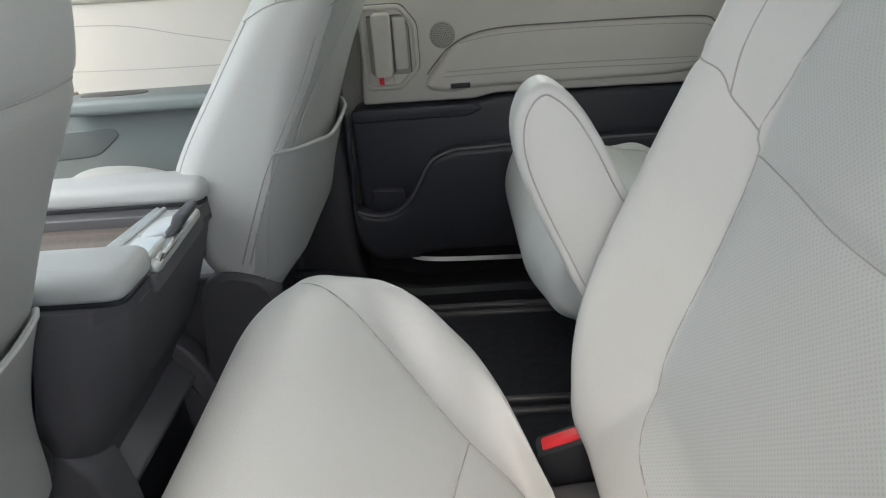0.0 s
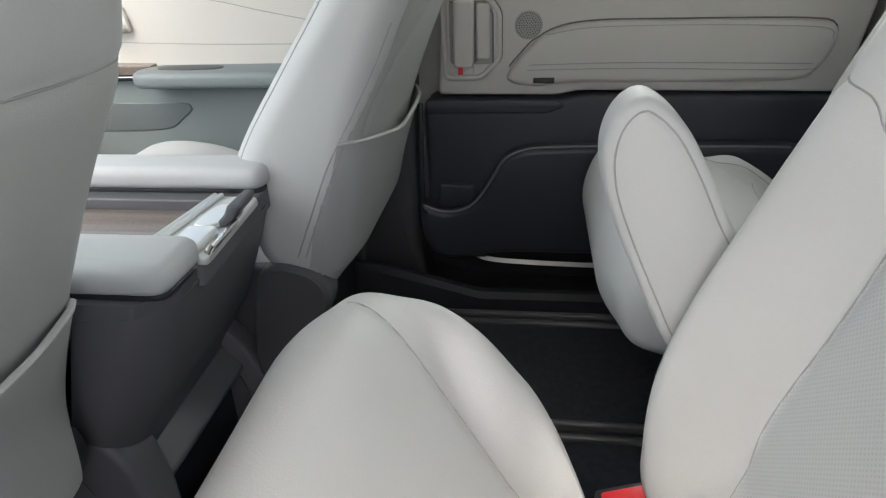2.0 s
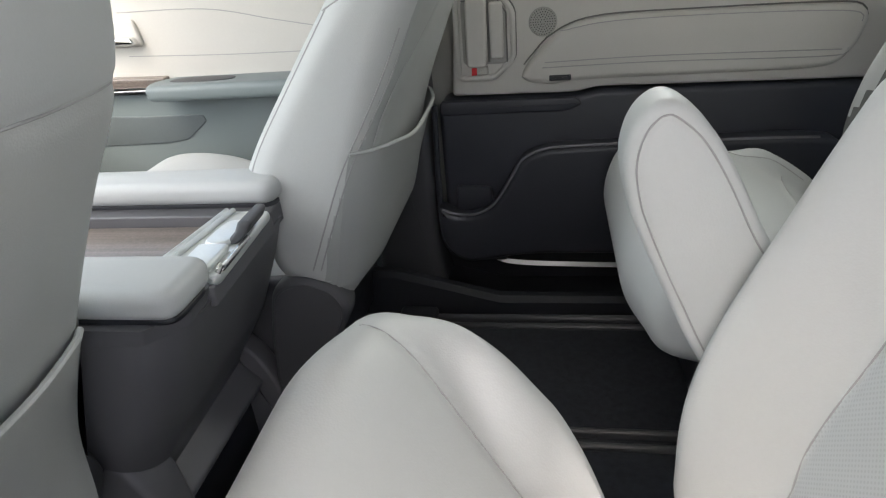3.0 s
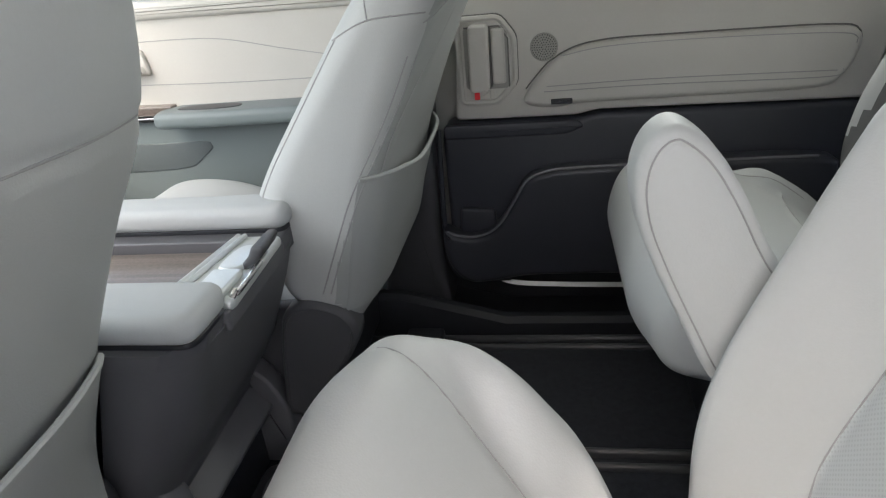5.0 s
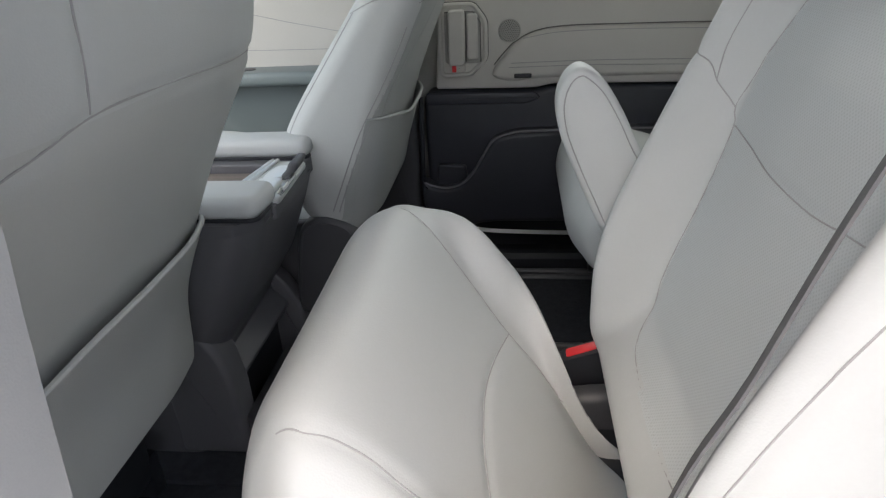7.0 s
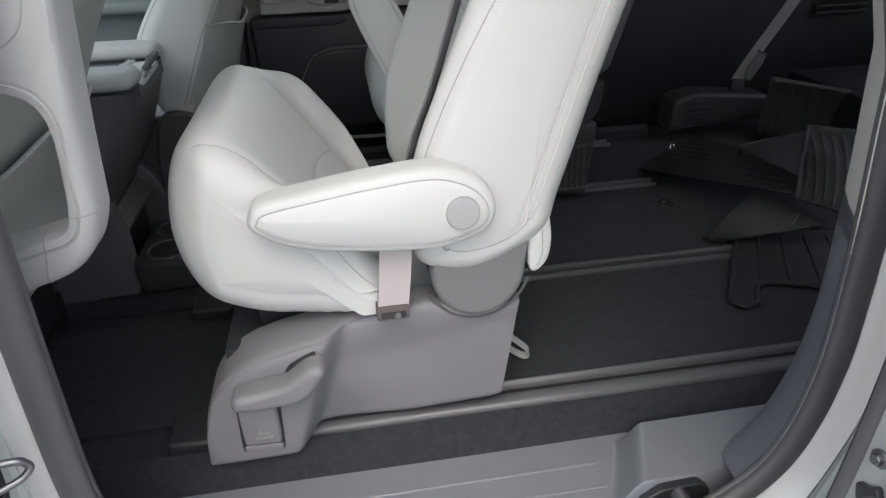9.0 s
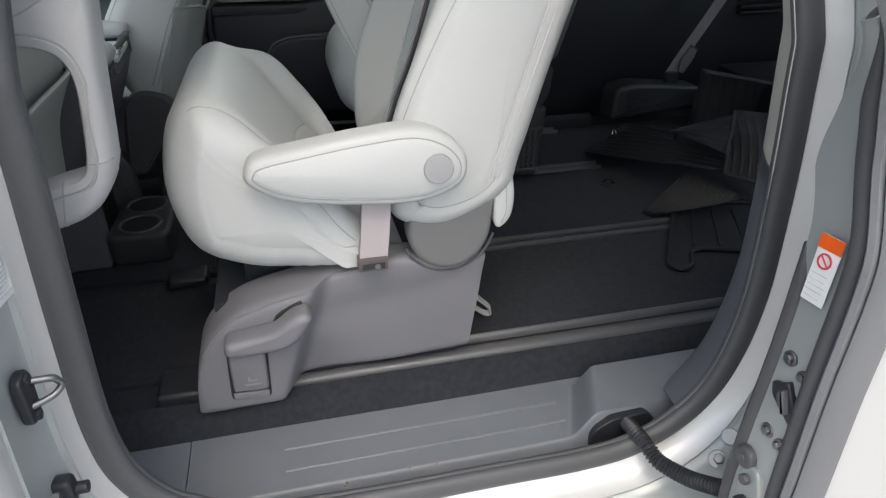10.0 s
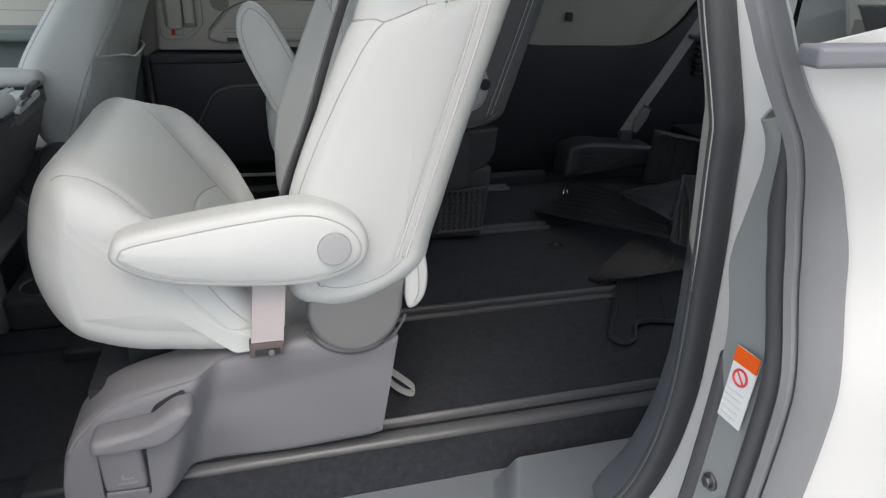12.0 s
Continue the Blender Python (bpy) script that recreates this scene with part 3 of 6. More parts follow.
structure("wall_near", boxes((-1.45, -0.29, -0.26, -0.02, 0.30, 1.10), (0.80, 2.25, -0.20, 0.0, 0.30, 1.10), (-1.45, 2.25, -0.06, 0.10, 1.55, 1.64), (-0.36, -0.19, -0.08, 0.0, 1.08, 1.56), (0.70, 0.86, -0.06, 0.06, 1.08, 1.56), (1.75, 2.25, -0.06, 0.06, 1.08, 1.56)), PAINT, "silver left body side with window openings", "wall")
structure("ceiling", puff(rounded([(-0.85, -0.06), (2.25, -0.06), (2.25, 1.62), (-0.85, 1.62)], 0.05), 1.62, 1.68, 0.01, "xyz", mid=0, cap=3), HEAD, "pale cloth headliner under the roof", "ceiling")
structure("body_skin_front", puff([(-0.13, 0.20), (-0.20, 0.34), (-0.285, 0.45), (-0.30, 0.62), (-0.30, 0.85), (-0.28, 1.08), (-0.25, 1.08), (-0.24, 0.3)], -1.45, -0.245, 0.004, "yzx", mid=8, cap=2), PAINT, "silver painted front door outer skin", "body panel")

# far sliding door
fd = thing("door_1", "closed far sliding door, beige upper trim above black lower trim", "door", kind="structure", at=(0.28, 1.5, 0.45))
up = part("upper_panel", puff(rounded([(-0.098, 0.850), (0.15, 0.848), (0.19, 0.857), (0.69, 0.850), (0.735, 1.12), (-0.075, 1.12)], 0.012), 1.455, 1.53, 0.008, "xzy", mid=0, cap=3), BEIGE, fd, "beige vinyl upper door trim")
emb = spline([(0.045, 0.884), (0.08, 0.935), (0.125, 0.972), (0.20, 0.989), (0.35, 0.990), (0.60, 0.986), (0.652, 0.974), (0.655, 0.94), (0.635, 0.90), (0.59, 0.876), (0.40, 0.874), (0.17, 0.874), (0.10, 0.868)], 120, closed=True)
pad = part("trim_pad", puff(emb, 1.440, 1.47, 0.012, "xzy", mid=0, cap=6), BEIGE, fd, "raised beige armrest pad with stitched lines")
t = surface(pad)
part("pad_groove", tube([(q.x - 0.004 if q.x < 0.1 else q.x, 1.4545, q.y + 0.003) for q in emb[2:62]], 0.0015, 6), GROOVE, fd, "shadow gap above the armrest pad")
seam(t, [(0.12, 1.4, 0.968), (0.21, 1.4, 0.981), (0.40, 1.4, 0.982), (0.62, 1.4, 0.974), (0.645, 1.4, 0.955)], (0, 1, 0), pad)
seam(t, [(0.09, 1.4, 0.912), (0.3, 1.4, 0.914), (0.62, 1.4, 0.908)], (0, 1, 0), pad)
seam(t, [(0.085, 1.4, 0.902), (0.3, 1.4, 0.903), (0.60, 1.4, 0.897), (0.63, 1.4, 0.91)], (0, 1, 0), pad)
fr = rounded([(-0.078, 0.888), (-0.008, 0.888), (0.030, 0.925), (0.030, 1.012), (0.002, 1.050), (-0.078, 1.050)], 0.012)
hf = part("handle_bezel", puff(fr, 1.440, 1.46, 0.006, "xzy", mid=0, cap=2), BEIGE, fd, "beige handle surround")
part("bezel_rim", tube([(q.x, 1.440, q.y) for q in fr + fr[:2]], 0.0055, 8), BEIGE, hf)
part("bezel_groove", tube([(q.x + (q.x + 0.024) * 0.09, 1.4545, q.y + (q.y - 0.97) * 0.06) for q in fr + fr[:2]], 0.0016, 6), GROOVE, hf, "dark gap round the handle surround")
part("recess_groove", tube([(-0.017, 1.4370, 0.92), (-0.017, 1.4370, 1.035)], 0.0022, 6), GROOVE, hf)
part("recess_edge", tube([(0.018, 1.4370, 0.918), (0.018, 1.4370, 1.01), (0.002, 1.4370, 1.034), (-0.066, 1.4370, 1.034)], 0.0016, 6), GROOVE, hf)
part("handle_recess", puff(rounded([(-0.068, 0.915), (0.018, 0.915), (0.018, 1.035), (-0.068, 1.035)], 0.01), 1.4375, 1.446, 0.002, "xzy", mid=0, cap=2), material("recess_vinyl", (0.33, 0.32, 0.30), 0.5), hf)
part("pull_handle", puff(rounded([(-0.058, 0.915), (-0.020, 0.915), (-0.018, 1.040), (-0.056, 1.040)], 0.008), 1.405, 1.443, 0.005, "xzy", mid=0, cap=3), BEIGE, hf, "upright beige pull handle")
part("grip_bar", puff(rounded([(-0.014, 0.925), (0.012, 0.925), (0.012, 1.03), (-0.014, 1.03)], 0.006), 1.430, 1.443, 0.005, "xzy", mid=0, cap=3), BEIGE, hf)
part("lock_slider", puff(rounded([(-0.052, 0.895), (-0.020, 0.895), (-0.020, 0.912), (-0.052, 0.912)], 0.003), 1.434, 1.446, 0.003, "xzy", mid=0, cap=2), BEIGE, hf)
part("lock_mark", boxes((-0.052, -0.042, 1.431, 1.436, 0.896, 0.911)), RED, hf, "red lock mark")
part("speaker_grille", disc((0.087, 1.456, 0.986), (0, -1, 0), 0.027, 0.004, bevel=0.0015), material("grille_vinyl", (0.36, 0.35, 0.325), 0.6), fd, "round beige perforated speaker grille")
bm = bmesh.new()
for q in range(1, 6):
    for k in range(q * 6):
        a = 2 * math.pi * k / (q * 6)
        disc((0.087 + 0.0046 * q * math.cos(a), 1.4525, 0.986 + 0.0046 * q * math.sin(a)), (0, -1, 0), 0.0012, 0.0008, bm, 6)
part("speaker_holes", bm, material("hole_shadow", (0.05, 0.048, 0.045), 0.8), fd)
part("switch", puff(rounded([(0.098, 0.876), (0.140, 0.876), (0.140, 0.887), (0.098, 0.887)], 0.002), 1.438, 1.447, 0.002, "xzy", mid=0, cap=2), BLACK, fd, "small black door switch")
low = part("lower_panel", puff(rounded([(-0.128, 0.845), (0.155, 0.842), (0.19, 0.851), (0.72, 0.846), (0.72, 0.50), (0.02, 0.490), (-0.08, 0.482), (-0.128, 0.515)], 0.03), 1.452, 1.53, 0.012, "xzy", mid=0, cap=3), DOORBLACK, fd, "black plastic lower door trim")
part("trim_ledge", puff(rounded([(-0.125, 0.842), (0.15, 0.840), (0.165, 0.826), (0.13, 0.812), (-0.125, 0.812)], 0.012), 1.4465, 1.47, 0.005, "xzy", mid=0, cap=3), DOORBLACK, low)
pk = spline([(-0.138, 0.622), (-0.11, 0.609), (-0.075, 0.604), (-0.038, 0.614), (-0.010, 0.640), (0.018, 0.685), (0.045, 0.728), (0.085, 0.746), (0.13, 0.751), (0.30, 0.754), (0.60, 0.754), (0.64, 0.71), (0.64, 0.54), (0.58, 0.510), (0.20, 0.508), (0.05, 0.507), (-0.04, 0.494), (-0.085, 0.492), (-0.118, 0.515), (-0.137, 0.555)], 140, closed=True)
mp_ = part("map_pocket", puff(pk, 1.405, 1.46, 0.014, "xzy", mid=1, cap=5), DOORBLACK, fd, "black moulded map pocket")
# The highlight on the pocket's edge is a tube of lighter plastic.
part("rim_highlight", tube([(q.x, 1.412, q.y) for q in spline([(-0.132, 0.618), (-0.11, 0.609), (-0.075, 0.604), (-0.038, 0.614), (-0.010, 0.640), (0.018, 0.685), (0.045, 0.728), (0.085, 0.746), (0.13, 0.751), (0.30, 0.754), (0.60, 0.754)], 90)], 0.0032, 8), GREY, mp_, "lighter edge of the pocket, drawn as its highlight")
part("bottle_rest", puff(rounded([(-0.105, 0.600), (-0.022, 0.600), (-0.026, 0.655), (-0.100, 0.660)], 0.008), 1.4375, 1.455, 0.006, "xzy", mid=0, cap=3), DOORBLACK, fd)
part("edge_frame", tube(spline([(-0.135, 1.445, 0.835), (-0.14, 1.44, 0.62), (-0.134, 1.44, 0.53), (-0.10, 1.445, 0.487), (0.0, 1.45, 0.482)], 50), 0.006, 8), DOORBLACK, fd)
# Added reflector: tilted towards the open side to give a bright line.
structure("far_sill_glint", strip(spline([(-0.045, 1.487, 0.474), (-0.02, 1.478, 0.463), (0.02, 1.475, 0.455), (0.10, 1.475, 0.450), (0.25, 1.475, 0.446), (0.45, 1.475, 0.444), (0.72, 1.475, 0.444)], 60), (0, 1, 1.3), 0.011, 0.003), material("glint_metal", (0.85, 0.85, 0.84), 0.33, metal=1.0, vary=0.03), "added metal strip giving the bright line beneath the far door", "sill")
structure("far_step_panel", boxes((-0.158, 0.738, 1.535, 1.554, 0.384, 0.53)), BLACK, "black panel behind the step of the far door", "sill")
structure("far_sill", puff([(1.312, 0.30), (1.292, 0.424), (1.296, 0.455), (1.308, 0.465), (1.328, 0.463), (1.338, 0.44), (1.345, 0.40), (1.42, 0.395), (1.44, 0.382), (1.60, 0.382), (1.60, 0.30)], -0.45, 1.1, 0.003, "yzx", mid=6, cap=2,
          warp=lambda p, n, f: p + Vector((0, 0, 0.06 * step(-p.x, 0.02, 0.22) * step(p.y, 1.2, 1.3)))), BLACK, "black plastic far sill and step", "sill")
for y, z in ((1.36, 0.401), (1.39, 0.399)):
    structure("sill_line", tube([(x, y, z) for x in np.linspace(-0.05, 0.7, 8)], 0.003, 6), DARK, "raised line on the black far sill", "sill")
structure("far_pillar_trim", puff(rounded([(-0.30, 0.40), (-0.135, 0.40), (-0.150, 0.50), (-0.152, 1.10), (-0.10, 1.55), (-0.22, 1.55), (-0.26, 0.8)], 0.03), 1.43, 1.56, 0.02, "xzy", mid=1, cap=3), DARK, "dark grey trim of the far centre pillar", "pillar trim")

# front passenger door
pd = thing("door_2", "closed front passenger door, pale upper trim over blue-grey lower", "door", kind="structure", at=(-0.7, 1.5, 0.45))
u2 = part("upper_panel", puff(rounded([(-1.25, 0.90), (-0.22, 0.90), (-0.22, 1.115), (-1.25, 1.135)], 0.02), 1.475, 1.56, 0.012, "xzy", mid=0, cap=3), BEIGE, pd, "pale vinyl upper door trim")
seam(surface(u2), [(-0.80, 1.4, 1.055), (-0.60, 1.4, 1.05), (-0.45, 1.4, 1.02), (-0.3, 1.4, 0.99)], (0, 1, 0), pd)
seam(surface(u2), [(-0.80, 1.4, 0.965), (-0.55, 1.4, 0.957), (-0.3, 1.4, 0.955)], (0, 1, 0), pd)
part("window_ledge", puff(rounded([(-1.25, 1.105), (-0.22, 1.09), (-0.22, 1.125), (-1.25, 1.14)], 0.012), 1.462, 1.53, 0.012, "xzy", mid=0, cap=3), BEIGE, pd, "pale ledge under the window")
part("lower_panel", puff(rounded([(-1.25, 0.44), (-0.22, 0.44), (-0.22, 0.91), (-1.25, 0.91)], 0.02), 1.465, 1.56, 0.014, "xzy", mid=0, cap=3), BLUEGREY, pd, "blue-grey plastic lower door trim")
ar = part("armrest", puff(rounded([(-0.735, 1.385), (-0.26, 1.385), (-0.26, 1.50), (-0.70, 1.50), (-0.745, 1.44)], 0.03), 0.882, 0.916, 0.013, "xyz", mid=0, cap=3), BLUEGREY, pd, "blue-grey door armrest with a pull cup")
part("pull_cup", puff(spline([(-0.69, 1.425), (-0.62, 1.412), (-0.555, 1.425), (-0.56, 1.455), (-0.62, 1.462), (-0.685, 1.452)], 40, closed=True), 0.912, 0.9175, 0.002, "xyz", mid=0, cap=3), BLACK, ar, "dark oval pull cup")
part("trim_strip", boxes((-1.2, -0.72, 1.448, 1.48, 0.888, 0.897), bevel=0.002), CHROME, pd, "bright trim strip")
part("switch_panel", puff(rounded([(-1.2, 0.90), (-0.72, 0.90), (-0.72, 0.92), (-1.2, 0.93)], 0.004), 1.452, 1.48, 0.004, "xzy", mid=0, cap=2), WOOD, pd, "dark wood-look switch panel")
part("door_pocket", puff(spline([(-1.1, 0.84), (-0.80, 0.835), (-0.655, 0.832), (-0.685, 0.795), (-0.73, 0.775), (-0.9, 0.77), (-1.1, 0.77)], 60, closed=True), 1.4625, 1.47, 0.002, "xzy", mid=0, cap=3), material("pocket_trim", (0.11, 0.128, 0.132), 0.5), pd, "dark recessed grab pocket")
hd = part("handle_bezel", puff(rounded([(-0.86, 0.985), (-0.755, 0.985), (-0.765, 1.04), (-0.86, 1.05)], 0.01), 1.465, 1.48, 0.005, "xzy", mid=0, cap=2), BEIGE, pd)
part("door_handle", puff(rounded([(-0.86, 0.992), (-0.762, 0.992), (-0.768, 1.006), (-0.86, 1.010)], 0.005), 1.445, 1.468, 0.005, "xzy", mid=0, cap=2), CHROME, hd, "bright inner door handle")

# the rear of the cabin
rear = structure("rear_side_trim", puff(spline([(0.80, 0.42), (0.80, 0.863), (1.10, 0.865), (1.42, 0.865), (1.52, 0.885), (1.60, 0.945), (1.70, 1.05), (1.95, 1.10), (2.10, 1.0), (2.12, 0.45), (1.5, 0.41)], 120, closed=True), 1.40, 1.46, 0.010, "xzy", mid=0, cap=4), CARGO_SHADE, "black lower side trim of the cargo area", "trim")
structure("rear_upper_trim", puff(rounded([(0.76, 0.855), (2.12, 0.855), (2.12, 1.13), (0.80, 1.13)], 0.02), 1.415, 1.47, 0.010, "xzy", mid=0, cap=3), BEIGE_SHADE, "beige upper side trim of the cargo area, darkened for the shade there", "trim")
hook = thing("coat_hook", "small dark hook button on the cargo side trim", "hook", at=(1.175, 1.41, 0.955))
part("hook_button", puff(rounded([(1.165, 0.942), (1.187, 0.942), (1.187, 0.970), (1.165, 0.970)], 0.005), 1.398, 1.4145, 0.003, "xzy", mid=0, cap=2), BLACK, hook)
structure("rear_seat_well", boxes((1.55, 2.12, 0.15, 1.30, 0.40, 0.62), bevel=0.03), CARGO_SHADE, "dark folded third-row floor panel", "floor")


# ---- seats ----
CUSHION = [(-0.045, 0.668), (-0.098, 0.697), (-0.119, 0.775), (-0.106, 0.855), (-0.078, 0.900), (-0.043, 0.913), (-0.008, 0.890), (0.038, 0.838), (0.093, 0.766), (0.14, 0.705), (0.19, 0.645), (0.235, 0.60), (0.225, 0.575), (0.15, 0.620), (0.05, 0.645), (0.0, 0.653)]
BACK = [(0.195, 0.76), (0.200, 0.87), (0.250, 1.00), (0.300, 1.115), (0.355, 1.25), (0.40, 1.34), (0.45, 1.36), (0.50, 1.33), (0.497, 1.23), (0.462, 1.10), (0.415, 0.95), (0.372, 0.81), (0.345, 0.757), (0.26, 0.728)]
ARM = [(0.001, 0.836), (0.018, 0.851), (0.08, 0.862), (0.152, 0.872), (0.224, 0.876), (0.274, 0.855), (0.295, 0.820), (0.280, 0.787), (0.216, 0.769), (0.101, 0.778), (0.038, 0.793), (0.002, 0.817)]
BACK_NEAR = [(0.190, 0.77), (0.200, 0.87), (0.250, 1.00), (0.300, 1.115), (0.355, 1.25), (0.40, 1.34), (0.45, 1.36), (0.515, 1.33), (0.517, 1.23), (0.484, 1.10), (0.437, 0.95), (0.396, 0.81), (0.372, 0.745), (0.28, 0.700), (0.205, 0.715)]
BASE = [(-0.121, 0.436), (-0.112, 0.52), (-0.085, 0.575), (-0.048, 0.608), (0.0, 0.624), (0.07, 0.637), (0.16, 0.647), (0.214, 0.655), (0.345, 0.640), (0.336, 0.54), (0.326, 0.440), (0.25, 0.452), (0.10, 0.458), (0.03, 0.446), (0.004, 0.434)]


def base_cover(dx, Y):
    """The outboard base cover: a skin between a lower and an upper line, its front end swelling to a pod that carries the lever."""
    low = spline([(-0.121, 0.437), (-0.108, 0.432), (0.0, 0.434), (0.026, 0.439), (0.06, 0.444), (0.12, 0.448), (0.19, 0.452), (0.25, 0.455), (0.300, 0.457), (0.318, 0.460)], 70)
    top = spline([(-0.114, 0.50), (-0.105, 0.54), (-0.085, 0.575), (-0.048, 0.606), (0.0, 0.624), (0.07, 0.637), (0.16, 0.648), (0.214, 0.655), (0.28, 0.645), (0.345, 0.640)], 70)
    fs = [0, 0.004, 0.012, 0.025, 0.045, 0.07, 0.1] + [0.1 + 0.8 * k / 18 for k in range(1, 18)] + [0.9, 0.93, 0.955, 0.975, 0.988, 0.996, 1]
    bm = bmesh.new()
    grid = []
    for i, (p, q) in enumerate(zip(low, top)):
        row = []
        for f in fs:
            w = p.lerp(q, f)
            e = min(f * (q - p).length, (1 - f) * (q - p).length, (w.x + 0.122) * 0.9 + 0.002, 0.345 - w.x + 0.002)
            roll = 0.016 * (1 - math.sqrt(max(0, 1 - (1 - min(1, e / 0.016)) ** 2)))
            pod = 1 - step(w.x - 0.012 - 0.30 * (w.y - 0.434), -0.010, 0.026)
            crease = 0.006 * step(w.y - 0.575 - 0.14 * w.x, -0.022, 0.022) * (1 - pod)
            sink = 0.014 * step(0.475 - w.y + 0.02 * pod, -0.06, 0.03) * (1 - pod) * (1 - step(w.x, 0.06, 0.2))
            row.append(bm.verts.new((dx + w.x, Y(-0.212 - 0.040 * pod + crease * -1 + sink + roll), w.y)))
        grid.append(row)
    for A, B in zip(grid, grid[1:]):
        for k in range(len(fs) - 1):
            bm.faces.new((A[k], A[k + 1], B[k + 1], B[k]))
    back = {}
    for v in list(bm.verts):
        if v.is_boundary:
            back[v] = bm.verts.new((v.co.x, Y(-0.17), v.co.z))
    for e in [e for e in bm.edges if e.is_boundary and e.verts[0] in back and e.verts[1] in back]:
        bm.faces.new((e.verts[0], e.verts[1], back[e.verts[1]], back[e.verts[0]]))
    return bm


def second_row_seat(label, dx, yc, s, lowered, reach=0.0, dz=0.0, edge=0.05, low=1.0, cover=None):
    """A captain's chair; s = 1 where its outboard side faces -y. lowered: whether the outboard armrest is down."""
    seat = thing("captain_chair", label, "car seat", "second row seats", at=(dx + 0.1, yc, FLOOR))
    Y = lambda v: yc + s * v
    sh = lambda pts: [(x + dx, z) for x, z in pts]

    sh2 = lambda pts: [(x + dx - reach * step(0.15 - x, 0.0, 0.2), 0.66 + (z - 0.66) * low + dz * step(0.15 - x, 0.0, 0.2)) for x, z in pts]

    def cushion_warp(p, n, f):
        v = abs(p.y - yc)
        x = p.x - dx
        lift = (0.056 if s * (p.y - yc) > 0 else 0.034) * step(v, 0.152 + 0.045 * (1 - step(x, -0.02, 0.09)), 0.205 + 0.045 * (1 - step(x, -0.02, 0.09))) * step(x, -0.048, 0.072) * step(n.y, 0.05, 0.5)
        nose = -0.02 * step(v, 0.14, 0.24) * step(-x, -0.02, 0.06) * step(n.y, 0.0, 0.5)
        out = s * (yc - p.y)
        if low == 1:
            tuck = -0.008 * (1 - step(x, -0.02, 0.06)) + 0.080 * step(x, 0.095, 0.175)
            p = Vector((p.x, p.y - s * tuck * step(-out, 0.12, 0.25), p.z))
        if low == 1:
            tail = step(x, 0.12, 0.22) * step(-out, 0.04, 0.20)
            p = Vector((p.x, p.y - s * 0.036 * tail, p.z - 0.052 * tail))
        if low == 1 and x > 0.14:
            p = Vector((p.x - (x - 0.152) * step(out, 0.15, 0.19) * step(x, 0.14, 0.155), p.y, p.z))
        if low == 1 and p.z < 0.655:
            p = Vector((p.x, p.y, p.z + (0.655 - p.z) * step(out, 0.14, 0.20)))
        far_side = s * (p.y - yc)
        swell = 0.005 * math.exp(-((far_side - 0.13) / 0.07) ** 2 - ((x + 0.035) / 0.05) ** 2) * step(n.y, 0.0, 0.5)
        return p + Vector((0.02 * step(v, 0.13, 0.24) * step(-x, 0.04, 0.1), 0, lift + nose + swell))

    cu = part("seat_cushion", puff(spline(sh2(CUSHION), 240, True), Y(-0.226), Y(0.256), edge, "xzy", mid=66, cap=24, crown=0.006, seg=12, warp=cushion_warp), LEATHER, seat, "pale grey leather seat cushion with stitched seams")
    down = (0, 0, -1)
    lines = [([(dx + x, Y(v), 1) for x, v in row], down) for row in (
        ((-0.050, 0.205), (-0.030, 0.198), (-0.011, 0.190), (0.029, 0.168), (0.062, 0.153), (0.094, 0.141), (0.130, 0.139), (0.165, 0.131), (0.20, 0.114)),
        ((0.094, 0.139), (0.080, 0.061), (0.073, -0.002), (0.073, -0.052), (0.077, -0.099), (0.088, -0.165)),
        ((-0.066, -0.187), (-0.056, -0.188), (-0.041, -0.192), (-0.020, -0.190), (0.005, -0.189), (0.035, -0.190), (0.075, -0.185), (0.13, -0.180)))]
    if low == 1:
        lines += [([(dx + x, Y(sd * 0.4), z) for x, z in row], (0, -s * sd, 0)) for sd in (-1, 1) for row in (
            ((-0.095, 0.770), (-0.090, 0.800), (-0.081, 0.822), (-0.069, 0.845), (-0.050, 0.857), (-0.030, 0.855), (-0.005, 0.845), (0.03, 0.822), (0.06, 0.795)),
            ((0.060, 0.795), (0.092, 0.758), (0.111, 0.729), (0.127, 0.708), (0.140, 0.694)))[sd < 0:]]
    creased(cu, lines)

    def back_warp(p, n, f):
        v = p.y - yc
        z = p.z
        front = step(-n.x, 0.2, 0.8)
        want = dx + 0.252 + 0.29 * (z - 0.769) + 0.25 * max(0, z - 1.08)
        dip = (1 - step(abs(v), 0.155, 0.215)) * front * step(z, 0.70, 0.80)
        x = p.x + max(0, want - p.x) * dip
        k = 1 - 0.22 * step(z, 1.12, 1.38)
        return Vector((x, yc + v * k, z))

    bm = puff(spline(sh([(x + 0.014 * (0.6 < i / len(BACK) < 0.92), z) for i, (x, z) in enumerate(BACK)] if cover else BACK_NEAR), 260, True), Y(-0.24), Y(0.235), 0.045, "xzy", mid=80, cap=22, crown=0.004, seg=12, warp=back_warp)
    bmesh.ops.recalc_face_normals(bm, faces=bm.faces)
    for fc in bm.faces:
        c = fc.calc_center_median()
        lim = np.interp(c.z, (0.758, 0.763, 0.767, 0.784, 0.812, 0.85, 0.94, 1.08, 1.16, 1.26, 1.31), (0.0, 0.077, 0.117, 0.148, 0.158, 0.161, 0.157, 0.158, 0.151, 0.13, 0.12))
        if fc.normal.x < -0.3 and abs(c.y - yc) < lim and 0.74 < c.z < 1.34:
            fc.material_index = 1
